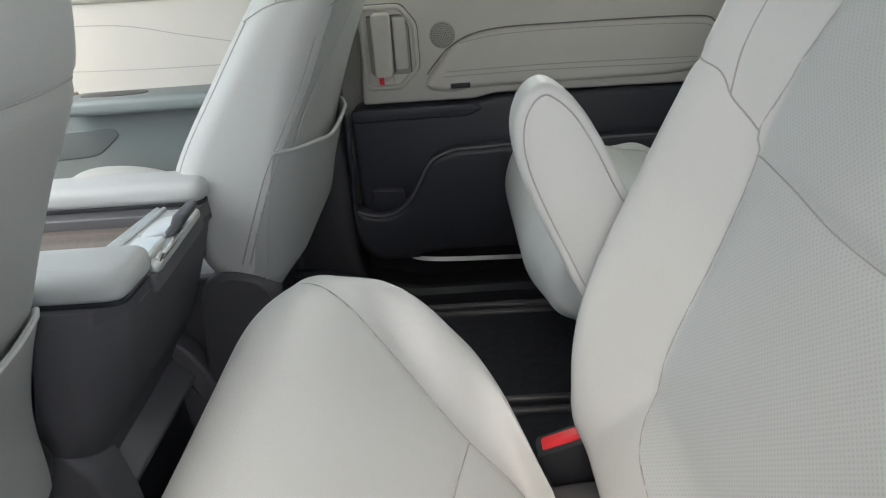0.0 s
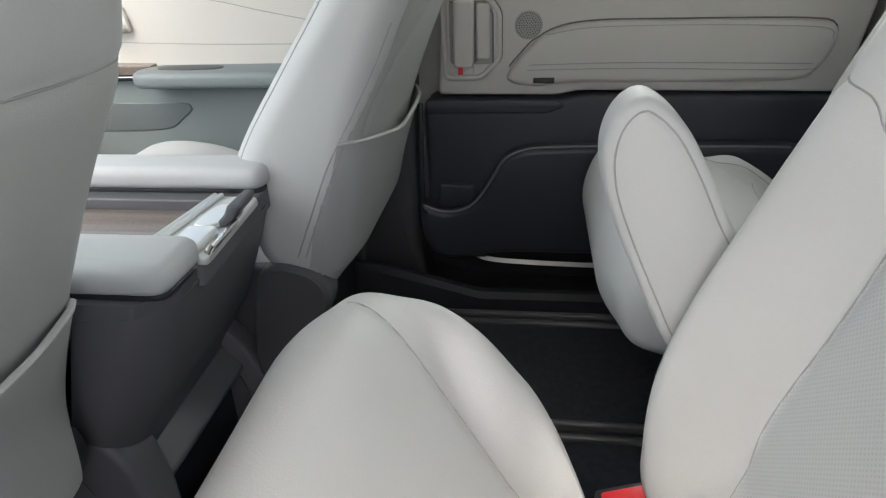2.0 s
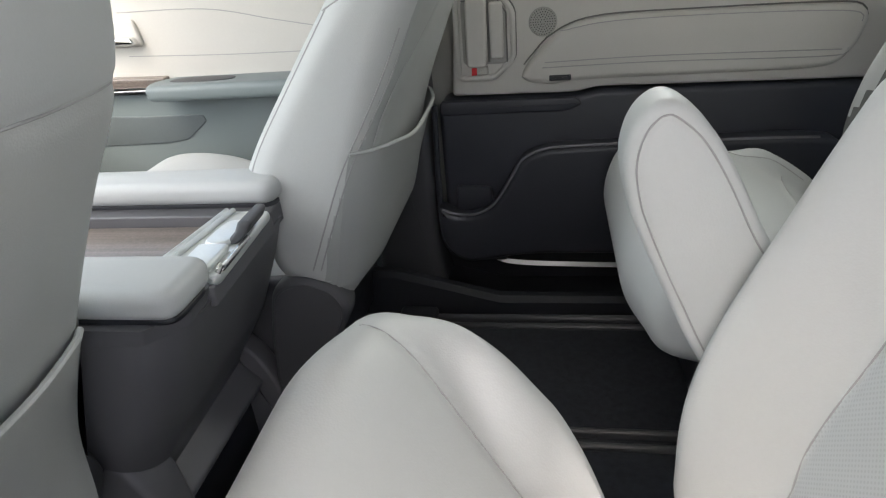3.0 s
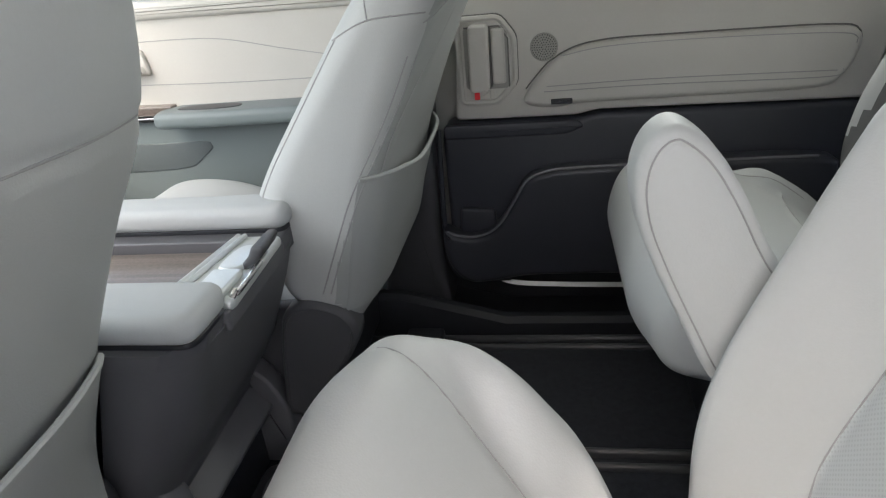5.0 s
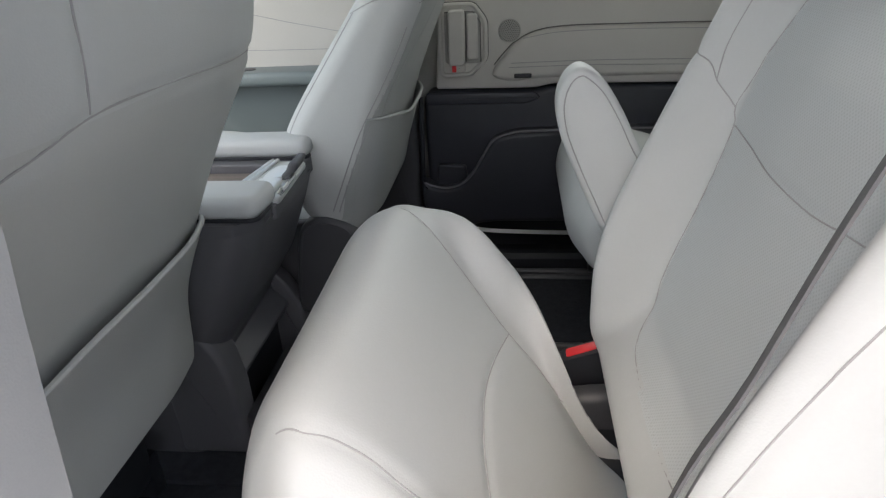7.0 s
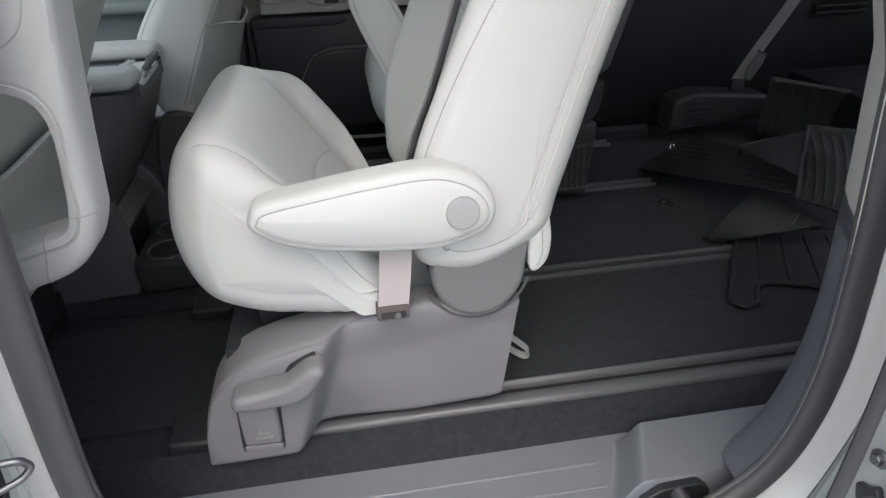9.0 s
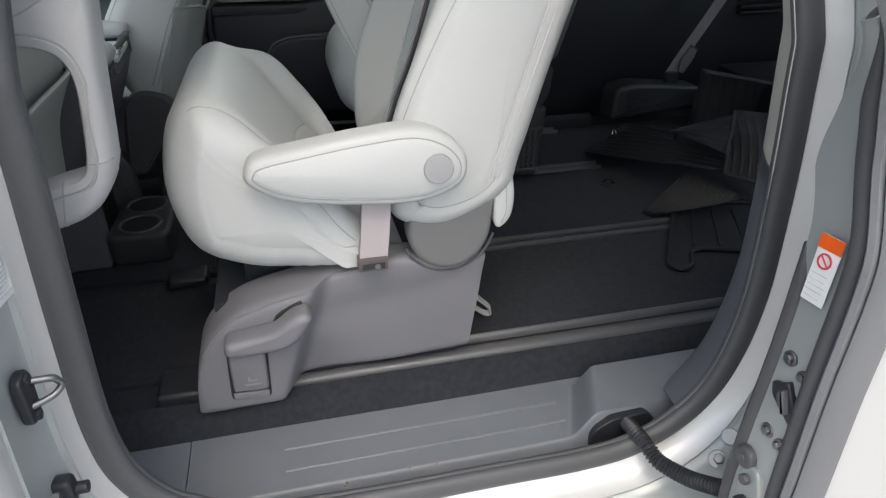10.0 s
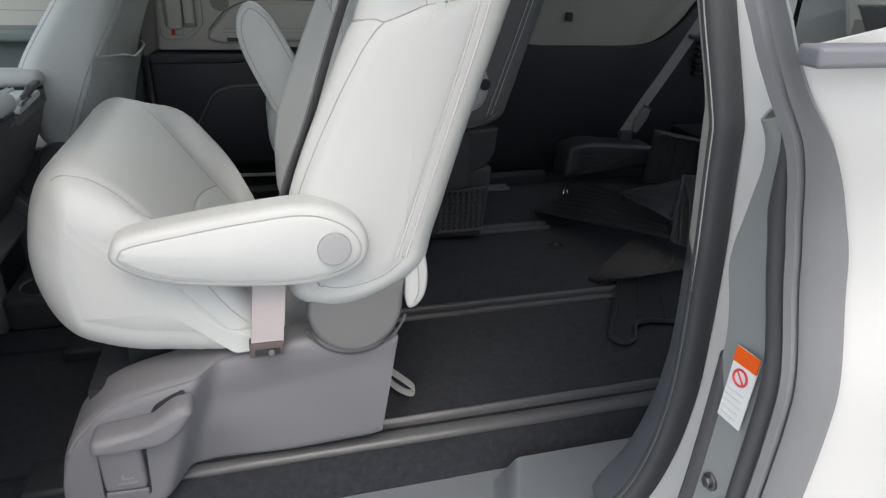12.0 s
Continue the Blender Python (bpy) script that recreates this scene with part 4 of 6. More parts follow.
        # rear panel, and on the far seat the side leather darkened as shade
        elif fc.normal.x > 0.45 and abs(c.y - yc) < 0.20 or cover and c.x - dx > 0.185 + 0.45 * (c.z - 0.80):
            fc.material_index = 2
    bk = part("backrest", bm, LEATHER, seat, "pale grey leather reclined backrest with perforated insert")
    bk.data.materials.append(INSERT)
    bk.data.materials.append(REARVINYL_SHADE)
    fw = (1, 0, 0)
    lines = [([(dx, Y(v), z) for v, z in ((0.160, 1.009), (0.10, 1.003), (0.04, 0.996), (-0.04, 0.996), (-0.10, 1.003), (-0.160, 1.009))], fw)]
    pairs = []
    for q in (-1, 1):
        lines += [([(dx, Y(q * v), z) for v, z in row], fw) for row in (
            ((0.0, 0.761), (0.035, 0.761), (0.077, 0.762), (0.117, 0.767), (0.148, 0.784), (0.160, 0.82), (0.161, 0.86), (0.158, 0.914), (0.157, 0.967), (0.159, 1.009), (0.165, 1.026), (0.162, 1.05), (0.158, 1.08), (0.156, 1.12), (0.150, 1.17), (0.13, 1.26), (0.12, 1.31)),
            ((0.165, 1.026), (0.181, 1.047), (0.194, 1.069), (0.222, 1.078)), ((0.183, 1.05), (0.188, 1.10), (0.187, 1.18)))]
        lines += [([(dx + x, Y(q * 0.5), z) for x, z in row], (0, -s * q, 0)) for row in (
            ((0.285, 1.074), (0.298, 1.078), (0.310, 1.079), (0.322, 1.077), (0.344, 1.085), (0.368, 1.095), (0.397, 1.100), (0.43, 1.106)),
            ((0.207, 0.80), (0.210, 0.86), (0.232, 0.919), (0.257, 0.973), (0.278, 1.014), (0.296, 1.046), (0.311, 1.067), (0.322, 1.077)),
            ((0.369, 1.096), (0.367, 1.125), (0.370, 1.20), (0.39, 1.30)),
            ((0.213, 0.775), (0.235, 0.750), (0.27, 0.742), (0.32, 0.755), (0.352, 0.785)))]
        if not cover:
            pairs += [([(dx + x + e, Y(q * 0.5), z) for x, z in ((0.336, 0.780), (0.358, 0.85), (0.382, 0.929), (0.403, 0.996), (0.428, 1.08), (0.462, 1.22))], (0, -s * q, 0)) for e in (0.0, 0.013)]
        else:
            pairs += [([(dx + x + e, Y(q * 0.5), z) for x, z in ((0.318, 0.775), (0.345, 0.86), (0.39, 1.0), (0.425, 1.12), (0.455, 1.25))], (0, -s * q, 0)) for e in (0.0, 0.012)]
    creased(bk, pairs, 0.0015, 0.004, 0.0013, PIPING, "piping")
    creased(bk, lines)
    t = surface(bk)
    bm = bmesh.new()
    for k in range(34):
        z = 1.045 + 0.0068 * k
        hit = t.ray_cast(Vector((dx - 0.3, Y(-0.172 + 0.18 * max(0, z - 1.10)), z)), Vector((1, 0, 0)), 1.0)
        if hit[0] is not None:
            tube([hit[0] + hit[1] * 0.0004 + Vector((0, 0, -0.0022)), hit[0] + hit[1] * 0.0012, hit[0] + hit[1] * 0.0004 + Vector((0, 0, 0.0022))], 0.0011, 5, bm)
    part("stitch_row", bm, SEAM, bk, "row of raised stitches")
    part("headrest", puff(spline(sh([(0.405, 1.40), (0.42, 1.50), (0.46, 1.56), (0.52, 1.54), (0.53, 1.44), (0.48, 1.395)]), 50, True), Y(-0.13), Y(0.13), 0.045, "xzy", mid=4, cap=4), LEATHER, seat, "pale grey leather headrest")
    for q in (-0.06, 0.06):
        part("headrest_post", tube([(dx + 0.45, Y(q), 1.33), (dx + 0.47, Y(q), 1.42)], 0.006, 10), STEEL, seat)
    # armrests
    if lowered:
        oa = part("armrest", puff(spline(sh(ARM), 180, True), Y(-0.281), Y(-0.222), 0.019, "xzy", mid=4, cap=12, crown=0.006, seg=10), LEATHER, seat, "lowered pale leather armrest")
        ring = [Vector(p) for p in spline(ARM, 60, True)]
        N = normals2(ring)
        pts = [(dx + (p - n * 0.011).x, Y(-0.6), (p - n * 0.011).y) for p, n in zip(ring, N)]
        creased(oa, [(pts[:32], (0, s, 0)), (pts[30:] + pts[:2], (0, s, 0))], 0.0022, 0.004, 0.0010)
        part("pivot_cap", disc((dx + 0.250, Y(-0.281), 0.822), (0, -s, 0), 0.0205, 0.008, bevel=0.002), material("cap_plastic", (0.36, 0.36, 0.37), 0.5), oa, "round grey pivot cap")
    IN = [(0.178, 1.055), (0.158, 1.045), (0.148, 1.018), (0.151, 0.985), (0.163, 0.950), (0.186, 0.898), (0.216, 0.838), (0.255, 0.80), (0.29, 0.82), (0.30, 0.87), (0.276, 0.915), (0.25, 0.955), (0.226, 1.002), (0.204, 1.036)]
    for v in (0.238,):
        ia = part("armrest", puff(spline(sh(IN), 180, True), Y(v), Y(v + 0.058), 0.014, "xzy", mid=4, cap=12, crown=0.004, seg=8), LEATHER, seat, "raised pale leather armrest")
        ring = [Vector(p) for p in spline(IN, 60, True)]
        N = normals2(ring)
        pts = [(dx + (p - n * 0.008).x, 0, (p - n * 0.008).y) for p, n in zip(ring, N)]
        for q in (1, -1):
            loop = [(x, Y(v + 0.03 - q * 0.3), z) for x, y, z in pts]
            creased(ia, [(loop[:32], (0, s * q, 0)), (loop[30:] + loop[:2], (0, s * q, 0))], 0.0018, 0.004, 0.0008)
    # base
    oc = part("outer_cover", base_cover(dx, Y), GREY, seat, "grey plastic base cover with a lever pod")
    ts = surface(oc)
    for v0, v1, nm in (((0.20, 0.235, "inner_cover"),) if cover else ((0.165, 0.200, "inner_cover"),)):
        part(nm, puff(rounded(sh(BASE), 0.012, 4), Y(v0), Y(v1), 0.014, "xzy", mid=1, cap=5, crown=0.002), cover or DARK, seat, "plastic base cover on the aisle side")
    part("seat_frame", boxes((dx - 0.08, dx + 0.31, min(Y(-0.195), Y(0.205)), max(Y(-0.195), Y(0.205)), FLOOR + 0.012, 0.60), bevel=0.01), BLACK, seat, "black metal seat frame")
    part("cushion_pan", puff(sh([(-0.03, 0.60), (-0.03, 0.68), (0.12, 0.66), (0.14, 0.60)]), Y(-0.15), Y(0.15), 0.004, "xzy", mid=0, cap=2), BLACK, seat)
    hub = [(dx + 0.282 + 0.066 * math.cos(a), 0.702 + 0.072 * math.sin(a)) for a in [math.pi + math.pi * k / 32 for k in range(33)]] + [(dx + 0.350, 0.745), (dx + 0.222, 0.735)]
    for v0, v1 in ((-0.228, -0.19), (0.20, 0.238)):
        part("recliner_cover", puff(hub, Y(v0), Y(v1), 0.010, "xzy", mid=0, cap=4), cover or material("hub_plastic", (0.17, 0.17, 0.175), 0.5), seat, "round grey recliner cover")
    bm = puff(rounded(sh([(-0.065, 0.562), (-0.062, 0.585), (-0.03, 0.589), (0.008, 0.593), (0.026, 0.608), (0.042, 0.618), (0.058, 0.619), (0.065, 0.609), (0.054, 0.592), (0.040, 0.574), (0.022, 0.563), (-0.03, 0.559)]), 0.010, 6), Y(-0.290), Y(-0.246), 0.011, "xzy", mid=1, cap=4, crown=0.001)
    lv = part("slide_lever", bm, GREY, seat, "grey plastic slide lever")
    seam(ts, [(dx + x, Y(-0.3), z) for x, z in ((0.010, 0.588), (0.016, 0.600), (0.026, 0.607), (0.039, 0.614), (0.052, 0.619))], (0, s, 0), oc, 0.0042, 40, BLACK, "lever_slot")
    pl = part("lever_pocket", puff(rounded(sh([(-0.070, 0.458), (-0.066, 0.556), (-0.006, 0.553), (-0.010, 0.455)]), 0.008, 4), Y(-0.2525), Y(-0.235), 0.001, "xzy", mid=0, cap=2), BLACK, seat, "dark lever recess")
    part("lever_flap", puff(rounded(sh([(-0.064, 0.478), (-0.062, 0.556), (-0.010, 0.553), (-0.012, 0.476)]), 0.006, 4), Y(-0.262), Y(-0.245), 0.005, "xzy", mid=0, cap=2, warp=lambda p, n, f: p + Vector((0, -s * 0.008 * step(p.z, 0.48, 0.55), 0))), GREY, pl, "grey flap with a faint seat pictogram")
    part("pocket_floor", puff(rounded(sh([(-0.067, 0.460), (-0.066, 0.472), (-0.012, 0.470), (-0.013, 0.457)]), 0.004, 4), Y(-0.256), Y(-0.245), 0.003, "xzy", mid=0, cap=2), GREY, pl)
    part("pictogram", boxes(*[(dx + x0, dx + x1, min(Y(-0.265), Y(-0.262)), max(Y(-0.265), Y(-0.262)), z0, z1) for x0, x1, z0, z1 in ((-0.040, -0.037, 0.502, 0.524), (-0.040, -0.026, 0.499, 0.502), (-0.046, -0.022, 0.491, 0.494))]), material("mark", (0.25, 0.25, 0.255), 0.5), pl)
    part("cover_groove", tube([(dx + 0.282 + 0.074 * math.cos(a), Y(-0.2175), 0.702 + 0.080 * math.sin(a)) for a in [math.pi * (1.13 + 0.78 * k / 30) for k in range(31)]], 0.0022, 6), DARK, seat, "dark gap round the recliner cover")
    seam(ts, [(dx + x, Y(-0.3), z) for x, z in ((-0.098, 0.545), (-0.080, 0.572), (-0.050, 0.600), (-0.034, 0.608), (0.0, 0.619), (0.029, 0.626), (0.052, 0.630), (0.077, 0.634), (0.107, 0.637), (0.14, 0.641), (0.17, 0.644))], (0, s, 0), oc, 0.0030, 70, GREY, "cover_lip")
    # belt stub, buckle and flap
    if lowered:
        st = part("belt_stub", strip([(dx + 0.172, Y(-0.232), 0.775), (dx + 0.166, Y(-0.240), 0.715), (dx + 0.161, Y(-0.240), 0.672)], (1, 0, 0.1), 0.042, 0.012), material("stub_webbing", (0.44, 0.40, 0.41), 0.8, fine=900, bump=0.5), seat, "pinkish grey belt stub")
        part("belt_bracket", boxes((dx + 0.138, dx + 0.182, min(Y(-0.249), Y(-0.230)), max(Y(-0.249), Y(-0.230)), 0.655, 0.677), bevel=0.003), material("bracket_metal", (0.16, 0.135, 0.13), 0.4, metal=0.6, vary=0.15), st, "dull brown metal bracket")
        part("belt_socket", boxes((dx + 0.144, dx + 0.178, min(Y(-0.251), Y(-0.235)), max(Y(-0.251), Y(-0.235)), 0.659, 0.668), bevel=0.002), BLACK, st)
        part("bracket_bolt", disc((dx + 0.166, Y(-0.251), 0.664), (0, -s, 0), 0.0045, 0.003, bevel=0.001), STEEL, st)
    q = Matrix.Translation((dx + 0.205, Y(0.222), 0.648)) @ Euler((0, radians(-20), 0)).to_matrix().to_4x4()
    bm = box(bmesh.new(), -0.031, 0.027, -0.016, 0.016, -0.085, 0.042, bevel=0.006)
    bm.transform(q)
    bu = part("belt_buckle", bm, BLACK, seat, "black seat belt buckle with red button")
    bm = box(bmesh.new(), -0.024, 0.019, -0.0095, 0.0095, 0.030, 0.0440, bevel=0.004)
    bm.transform(q)
    part("release_button", bm, RED, bu, "red release button")
    if not cover:
        fl = part("seat_back_flap", puff(spline(sh([(0.342, 0.795), (0.362, 0.801), (0.374, 0.792), (0.381, 0.765), (0.384, 0.735), (0.380, 0.708), (0.368, 0.692), (0.357, 0.690), (0.352, 0.705), (0.350, 0.74)]), 60, True), Y(-0.224), Y(0.222), 0.007, "xzy", mid=6, cap=5, crown=0.002,
             warp=lambda p, n, f: p + Vector((0.003 * math.sin(f * 9), 0, 0.004 * math.sin(f * 6)))), LEATHER, seat, "loose leather flap below the backrest")
        seam(surface(fl), [(dx + 0.362, Y(-0.3), 0.795), (dx + 0.368, Y(-0.3), 0.76), (dx + 0.370, Y(-0.3), 0.72), (dx + 0.364, Y(-0.3), 0.700)], (0, s, 0), fl)
    if cover:
        part("cushion_side_cover", puff(rounded(sh([(0.12, 0.60), (0.13, 0.69), (0.20, 0.735), (0.27, 0.74), (0.27, 0.60)]), 0.015), Y(0.252), Y(0.272), 0.006, "xzy", mid=0, cap=2), cover, seat, "dark plastic cover beside the cushion")
        part("pivot_cap", disc((0.684, Y(0.300), 0.866), (0, s, 0), 0.013, 0.008, bevel=0.002), BLACK, ia, "black round pivot cap")
    return seat


second_row_seat("pale grey leather captain's chair with lowered outer armrest", 0.0, 0.345, 1, True)
second_row_seat("pale grey leather captain's chair slid further back", 0.40, 1.095, -1, False, 0.090, -0.030, 0.035, 0.78, material("aisle_cover_plastic", (0.045, 0.045, 0.05), 0.5))

# the shoulder belt over the near seat
belt = thing("seat_belt", "dark grey shoulder belt lying along the pale backrest", "seat belt", at=(0.2, 0.15, 0.8))
pts = spline([(0.182, 0.135, 0.815), (0.207, 0.14, 0.895), (0.232, 0.142, 0.955), (0.264, 0.145, 1.05), (0.292, 0.145, 1.125), (0.355, 0.14, 1.28)], 30)
part("webbing", strip(pts + [Vector((0.60, 0.06, 1.42))], (0.31, 0.85, -0.42), 0.030, 0.002), WEB, belt)
for e in (1,):
    part("selvedge", tube([p + Vector((0.31, 0.85, -0.42)).normalized() * 0.0148 * e for p in pts], 0.0013, 6), DARKWEB, belt, "darker woven edge")


def front_seat(label, yc, rear, front, seams, side_seams):
    """A front seat seen from behind: rear and front are its back's two lines in x and z."""
    seat = thing("front_seat", label, "car seat", "front seats", at=(rear[0][0] - 0.2, yc, FLOOR))
    prof = rear + [((rear[-1][0] + front[-1][0]) / 2, rear[-1][1] + 0.025)] + front[::-1] + [((rear[0][0] + front[0][0]) / 2, rear[0][1] - 0.015)]
    bk = part("backrest", puff(spline(prof, 240, True), yc - 0.25, yc + 0.25, 0.042, "xzy", mid=70, seg=12,
              warp=lambda p, n, f: Vector((p.x - 0.014 * step(abs(p.y - yc), 0.12, 0.26) * step(n.x, 0.2, 0.8), yc + (p.y - yc) * (1 - 0.14 * step(p.z, 1.16, 1.38)), p.z))), BACKCLOTH, seat, "grey vinyl seat back")
    t = surface(bk)
    for line, q in side_seams:
        seam(t, [(x, yc + q * 0.5, z) for x, z in line], (0, -q, 0), bk, r=0.0011)
    creased(bk, [([(0.3, yc + v, z) for v, z in line], (-1, 0, 0)) for line in seams], 0.003, 0.006, 0.0012)
    part("headrest", puff(spline([(rear[-1][0] - 0.13, 1.40), (rear[-1][0] - 0.12, 1.52), (rear[-1][0] - 0.06, 1.57), (rear[-1][0], 1.54), (rear[-1][0] + 0.005, 1.42), (rear[-1][0] - 0.05, 1.39)], 50, True), yc - 0.14, yc + 0.14, 0.05, "xzy", mid=4, cap=4), LEATHER, seat, "pale grey headrest")
    for q in (-0.06, 0.06):
        part("headrest_post", tube([(rear[-1][0] - 0.05, yc + q, 1.30), (rear[-1][0] - 0.06, yc + q, 1.43)], 0.006, 10), STEEL, seat)
    x0 = rear[0][0]
    part("seat_cushion", puff(spline([(x0 - 0.15, 0.63), (x0 - 0.10, 0.69), (x0 - 0.25, 0.74), (x0 - 0.38, 0.785), (x0 - 0.50, 0.785), (x0 - 0.56, 0.73), (x0 - 0.55, 0.66), (x0 - 0.35, 0.63)], 80, True), yc - 0.20, yc + 0.20, 0.045, "xzy", mid=8, cap=5), LEATHER, seat, "pale grey leather seat cushion")
    part("seat_base", boxes((x0 - 0.50, x0 - 0.10, yc - 0.20, yc + 0.20, FLOOR + 0.03, 0.66), bevel=0.015), BLACK, seat, "black seat base")
    for v in (-0.215, 0.185):
        part("seat_runner", boxes((x0 - 0.55, x0 - 0.10, yc + v, yc + v + 0.03, FLOOR - 0.008, 0.50), bevel=0.008), BLACK, seat, "black seat runner")
    for v0, v1 in ((-0.225, -0.202), (0.202, 0.225)):
        part("side_cover", puff(rounded([(x0 - 0.52, 0.56), (x0 - 0.10, 0.56), (x0 - 0.10, 0.715), (x0 - 0.40, 0.70), (x0 - 0.52, 0.66)], 0.02), yc + v0, yc + v1, 0.008, "xzy", mid=0), DARK, seat, "dark grey plastic seat side cover")
    hub = rounded([(x0 - 0.158, 0.53), (x0 - 0.118, 0.525), (x0 - 0.075, 0.585), (x0 - 0.030, 0.645), (x0 - 0.012, 0.685), (x0 - 0.03, 0.722), (x0 - 0.085, 0.738), (x0 - 0.128, 0.72), (x0 - 0.142, 0.66)], 0.03)
    for v0, v1 in ((-0.26, -0.21), (0.21, 0.26)):
        rc = part("recliner_cover", puff(hub, yc + v0, yc + v1, 0.012, "xzy", mid=0, cap=4), DARK, seat, "dark grey plastic recliner cover")
        edge_y = yc + (v0 + 0.0015 if v0 < 0 else v1 - 0.0015)
        part("cover_rim", tube([(q.x + (x0 - 0.08 - q.x) * 0.14, edge_y, q.y + (0.64 - q.y) * 0.10) for q in hub + hub[:1]], 0.0025, 6), DARK, rc)
    return seat, bk


drv, drv_back = front_seat("pale grey driver's seat seen from behind with map pocket", 0.335,
    [(-0.355, 0.66), (-0.335, 0.78), (-0.29, 0.89), (-0.235, 1.0), (-0.185, 1.09), (-0.165, 1.18), (-0.15, 1.34)], [(-0.46, 0.69), (-0.47, 0.80), (-0.44, 0.91), (-0.34, 1.06), (-0.27, 1.2), (-0.23, 1.34)],
    [[(0.30, 1.10), (0.19, 1.092), (0.0, 1.098), (-0.10, 1.098), (-0.16, 1.085), (-0.25, 1.06)], [(-0.105, 1.10), (-0.115, 1.18), (-0.12, 1.30)]], [])
pas, pas_back = front_seat("pale grey front passenger seat seen from behind", 1.165,
    [(-0.175, 0.702), (-0.148, 0.80), (-0.118, 0.91), (-0.055, 1.06), (-0.005, 1.15), (0.04, 1.24), (0.07, 1.34)], [(-0.298, 0.730), (-0.312, 0.80), (-0.320, 0.87), (-0.298, 0.92), (-0.235, 1.01), (-0.174, 1.093), (-0.11, 1.18), (-0.03, 1.33)],
    [[(-0.23, 1.10), (-0.15, 1.125), (0.0, 1.135), (0.2, 1.12)], [(-0.222, 0.913), (-0.215, 0.962), (-0.184, 1.007), (-0.142, 1.052), (-0.11, 1.10)]],
    [([(-0.236, 0.745), (-0.210, 0.805), (-0.180, 0.874), (-0.157, 0.917), (-0.135, 0.954), (-0.105, 1.008), (-0.077, 1.065)], -1), ([(-0.224, 0.745), (-0.199, 0.805), (-0.169, 0.874), (-0.147, 0.917), (-0.125, 0.954), (-0.095, 1.008), (-0.067, 1.065)], -1), ([(-0.170, 1.089), (-0.128, 1.108), (-0.092, 1.113), (-0.05, 1.113)], -1), ([(-0.118, 1.11), (-0.118, 1.16), (-0.09, 1.24)], -1), ([(-0.300, 0.80), (-0.305, 0.87), (-0.285, 0.92), (-0.222, 1.01), (-0.165, 1.09)], -1)])


def map_pocket(seat, back, yc, left, right, lowz, label, mat=None):
    """A slack pocket on the seat's rear; left and right are the heights of its rim."""
    t = surface(back)
    bm = bmesh.new()
    n, m = 36, 26
    grid = []
    for i in range(n + 1):
        f = i / n
        v = -0.2475 + 0.4675 * f
        top = left + (right - left) * step(f, 0.02, 0.45)
        row = []
        for j in range(m + 1):
            g = j / m
            z = lowz + (top - lowz) * g
            h = t.ray_cast(Vector((0.4, yc + v, z)), Vector((-1, 0, 0)), 1.5)
            p = h[0] if h[0] is not None else Vector((-0.3, yc + v, z))
            bulge = 0.002 + 0.002 * step(f, 0.0, 0.1) + 0.016 * math.sin(math.pi * f) ** 0.6 * g ** 1.5
            row.append(bm.verts.new(p + Vector((bulge, 0, 0))))
        grid.append(row)
    for i in range(n):
        for j in range(m):
            bm.faces.new((grid[i][j], grid[i + 1][j], grid[i + 1][j + 1], grid[i][j + 1]))
    rim = [r[-1].co.copy() for r in grid]
    thickened(bm, 0.002)
    p = part("map_pocket", bm, mat or BACKCLOTH, seat, label)
    part("pocket_hem", tube(rim, 0.0035, 8), mat or BACKCLOTH, p)
    return p


drv_back.data.materials.append(LEATHER)
for q in drv_back.data.polygons:
    if q.center.z > 1.098:
        q.material_index = 1
map_pocket(drv, drv_back, 0.335, 0.868, 0.888, 0.67, "slack grey map pocket")
# Pocket and rear panel take the darker vinyl that paints their shade.
map_pocket(pas, pas_back, 1.165, 0.914, 0.888, 0.715, "slack grey map pocket", PAS_SHADE)
pas_back.data.materials.append(PAS_SHADE)
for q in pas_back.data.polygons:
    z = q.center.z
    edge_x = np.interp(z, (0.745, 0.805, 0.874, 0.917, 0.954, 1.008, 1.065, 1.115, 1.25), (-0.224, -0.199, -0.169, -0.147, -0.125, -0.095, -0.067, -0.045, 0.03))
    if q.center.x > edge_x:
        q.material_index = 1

# ---- centre console ----
con = thing("center_console", "dark grey centre console with two pale padded lids", "console", at=(-0.5, 0.73, FLOOR))


def console_shell(z0=0.43, z1=0.835, away=0.943, steps=32, soft=0.03):
    """The console's rear end: a rounded plan that draws in towards its foot, with a soft vertical fold on its near corner."""
    bm = bmesh.new()
    rings = []
    for k in range(steps + 1):
        z = z0 + (z1 - z0) * k / steps
        f = (z - 0.43) / 0.405
        back = np.interp(z, (0.43, 0.50, 0.60, 0.69, 0.787, 0.853), (-0.388, -0.384, -0.372, -0.314, -0.274, -0.252))
        waist = 0.010 * math.exp(-((z - 0.60) / 0.07) ** 2)
        near = 0.604 + waist + 0.012 * (1 - f)
        ring = []
        for x, y in rounded([(-1.0, near), (back - 0.030, near), (back, near + 0.040), (back - 0.004, away - soft), (back - soft, away), (-1.0, away)], 0.022 if soft > 0.02 else 0.004, 7):
            ring.append(bm.verts.new((x, y, z)))
        rings.append(ring)
    n = len(rings[0])
    for A, B in zip(rings, rings[1:]):
        for i in range(n):
            bm.faces.new((A[i], A[(i + 1) % n], B[(i + 1) % n], B[i]))
    bm.faces.new(rings[0])
    bm.faces.new(rings[-1])
    return bm


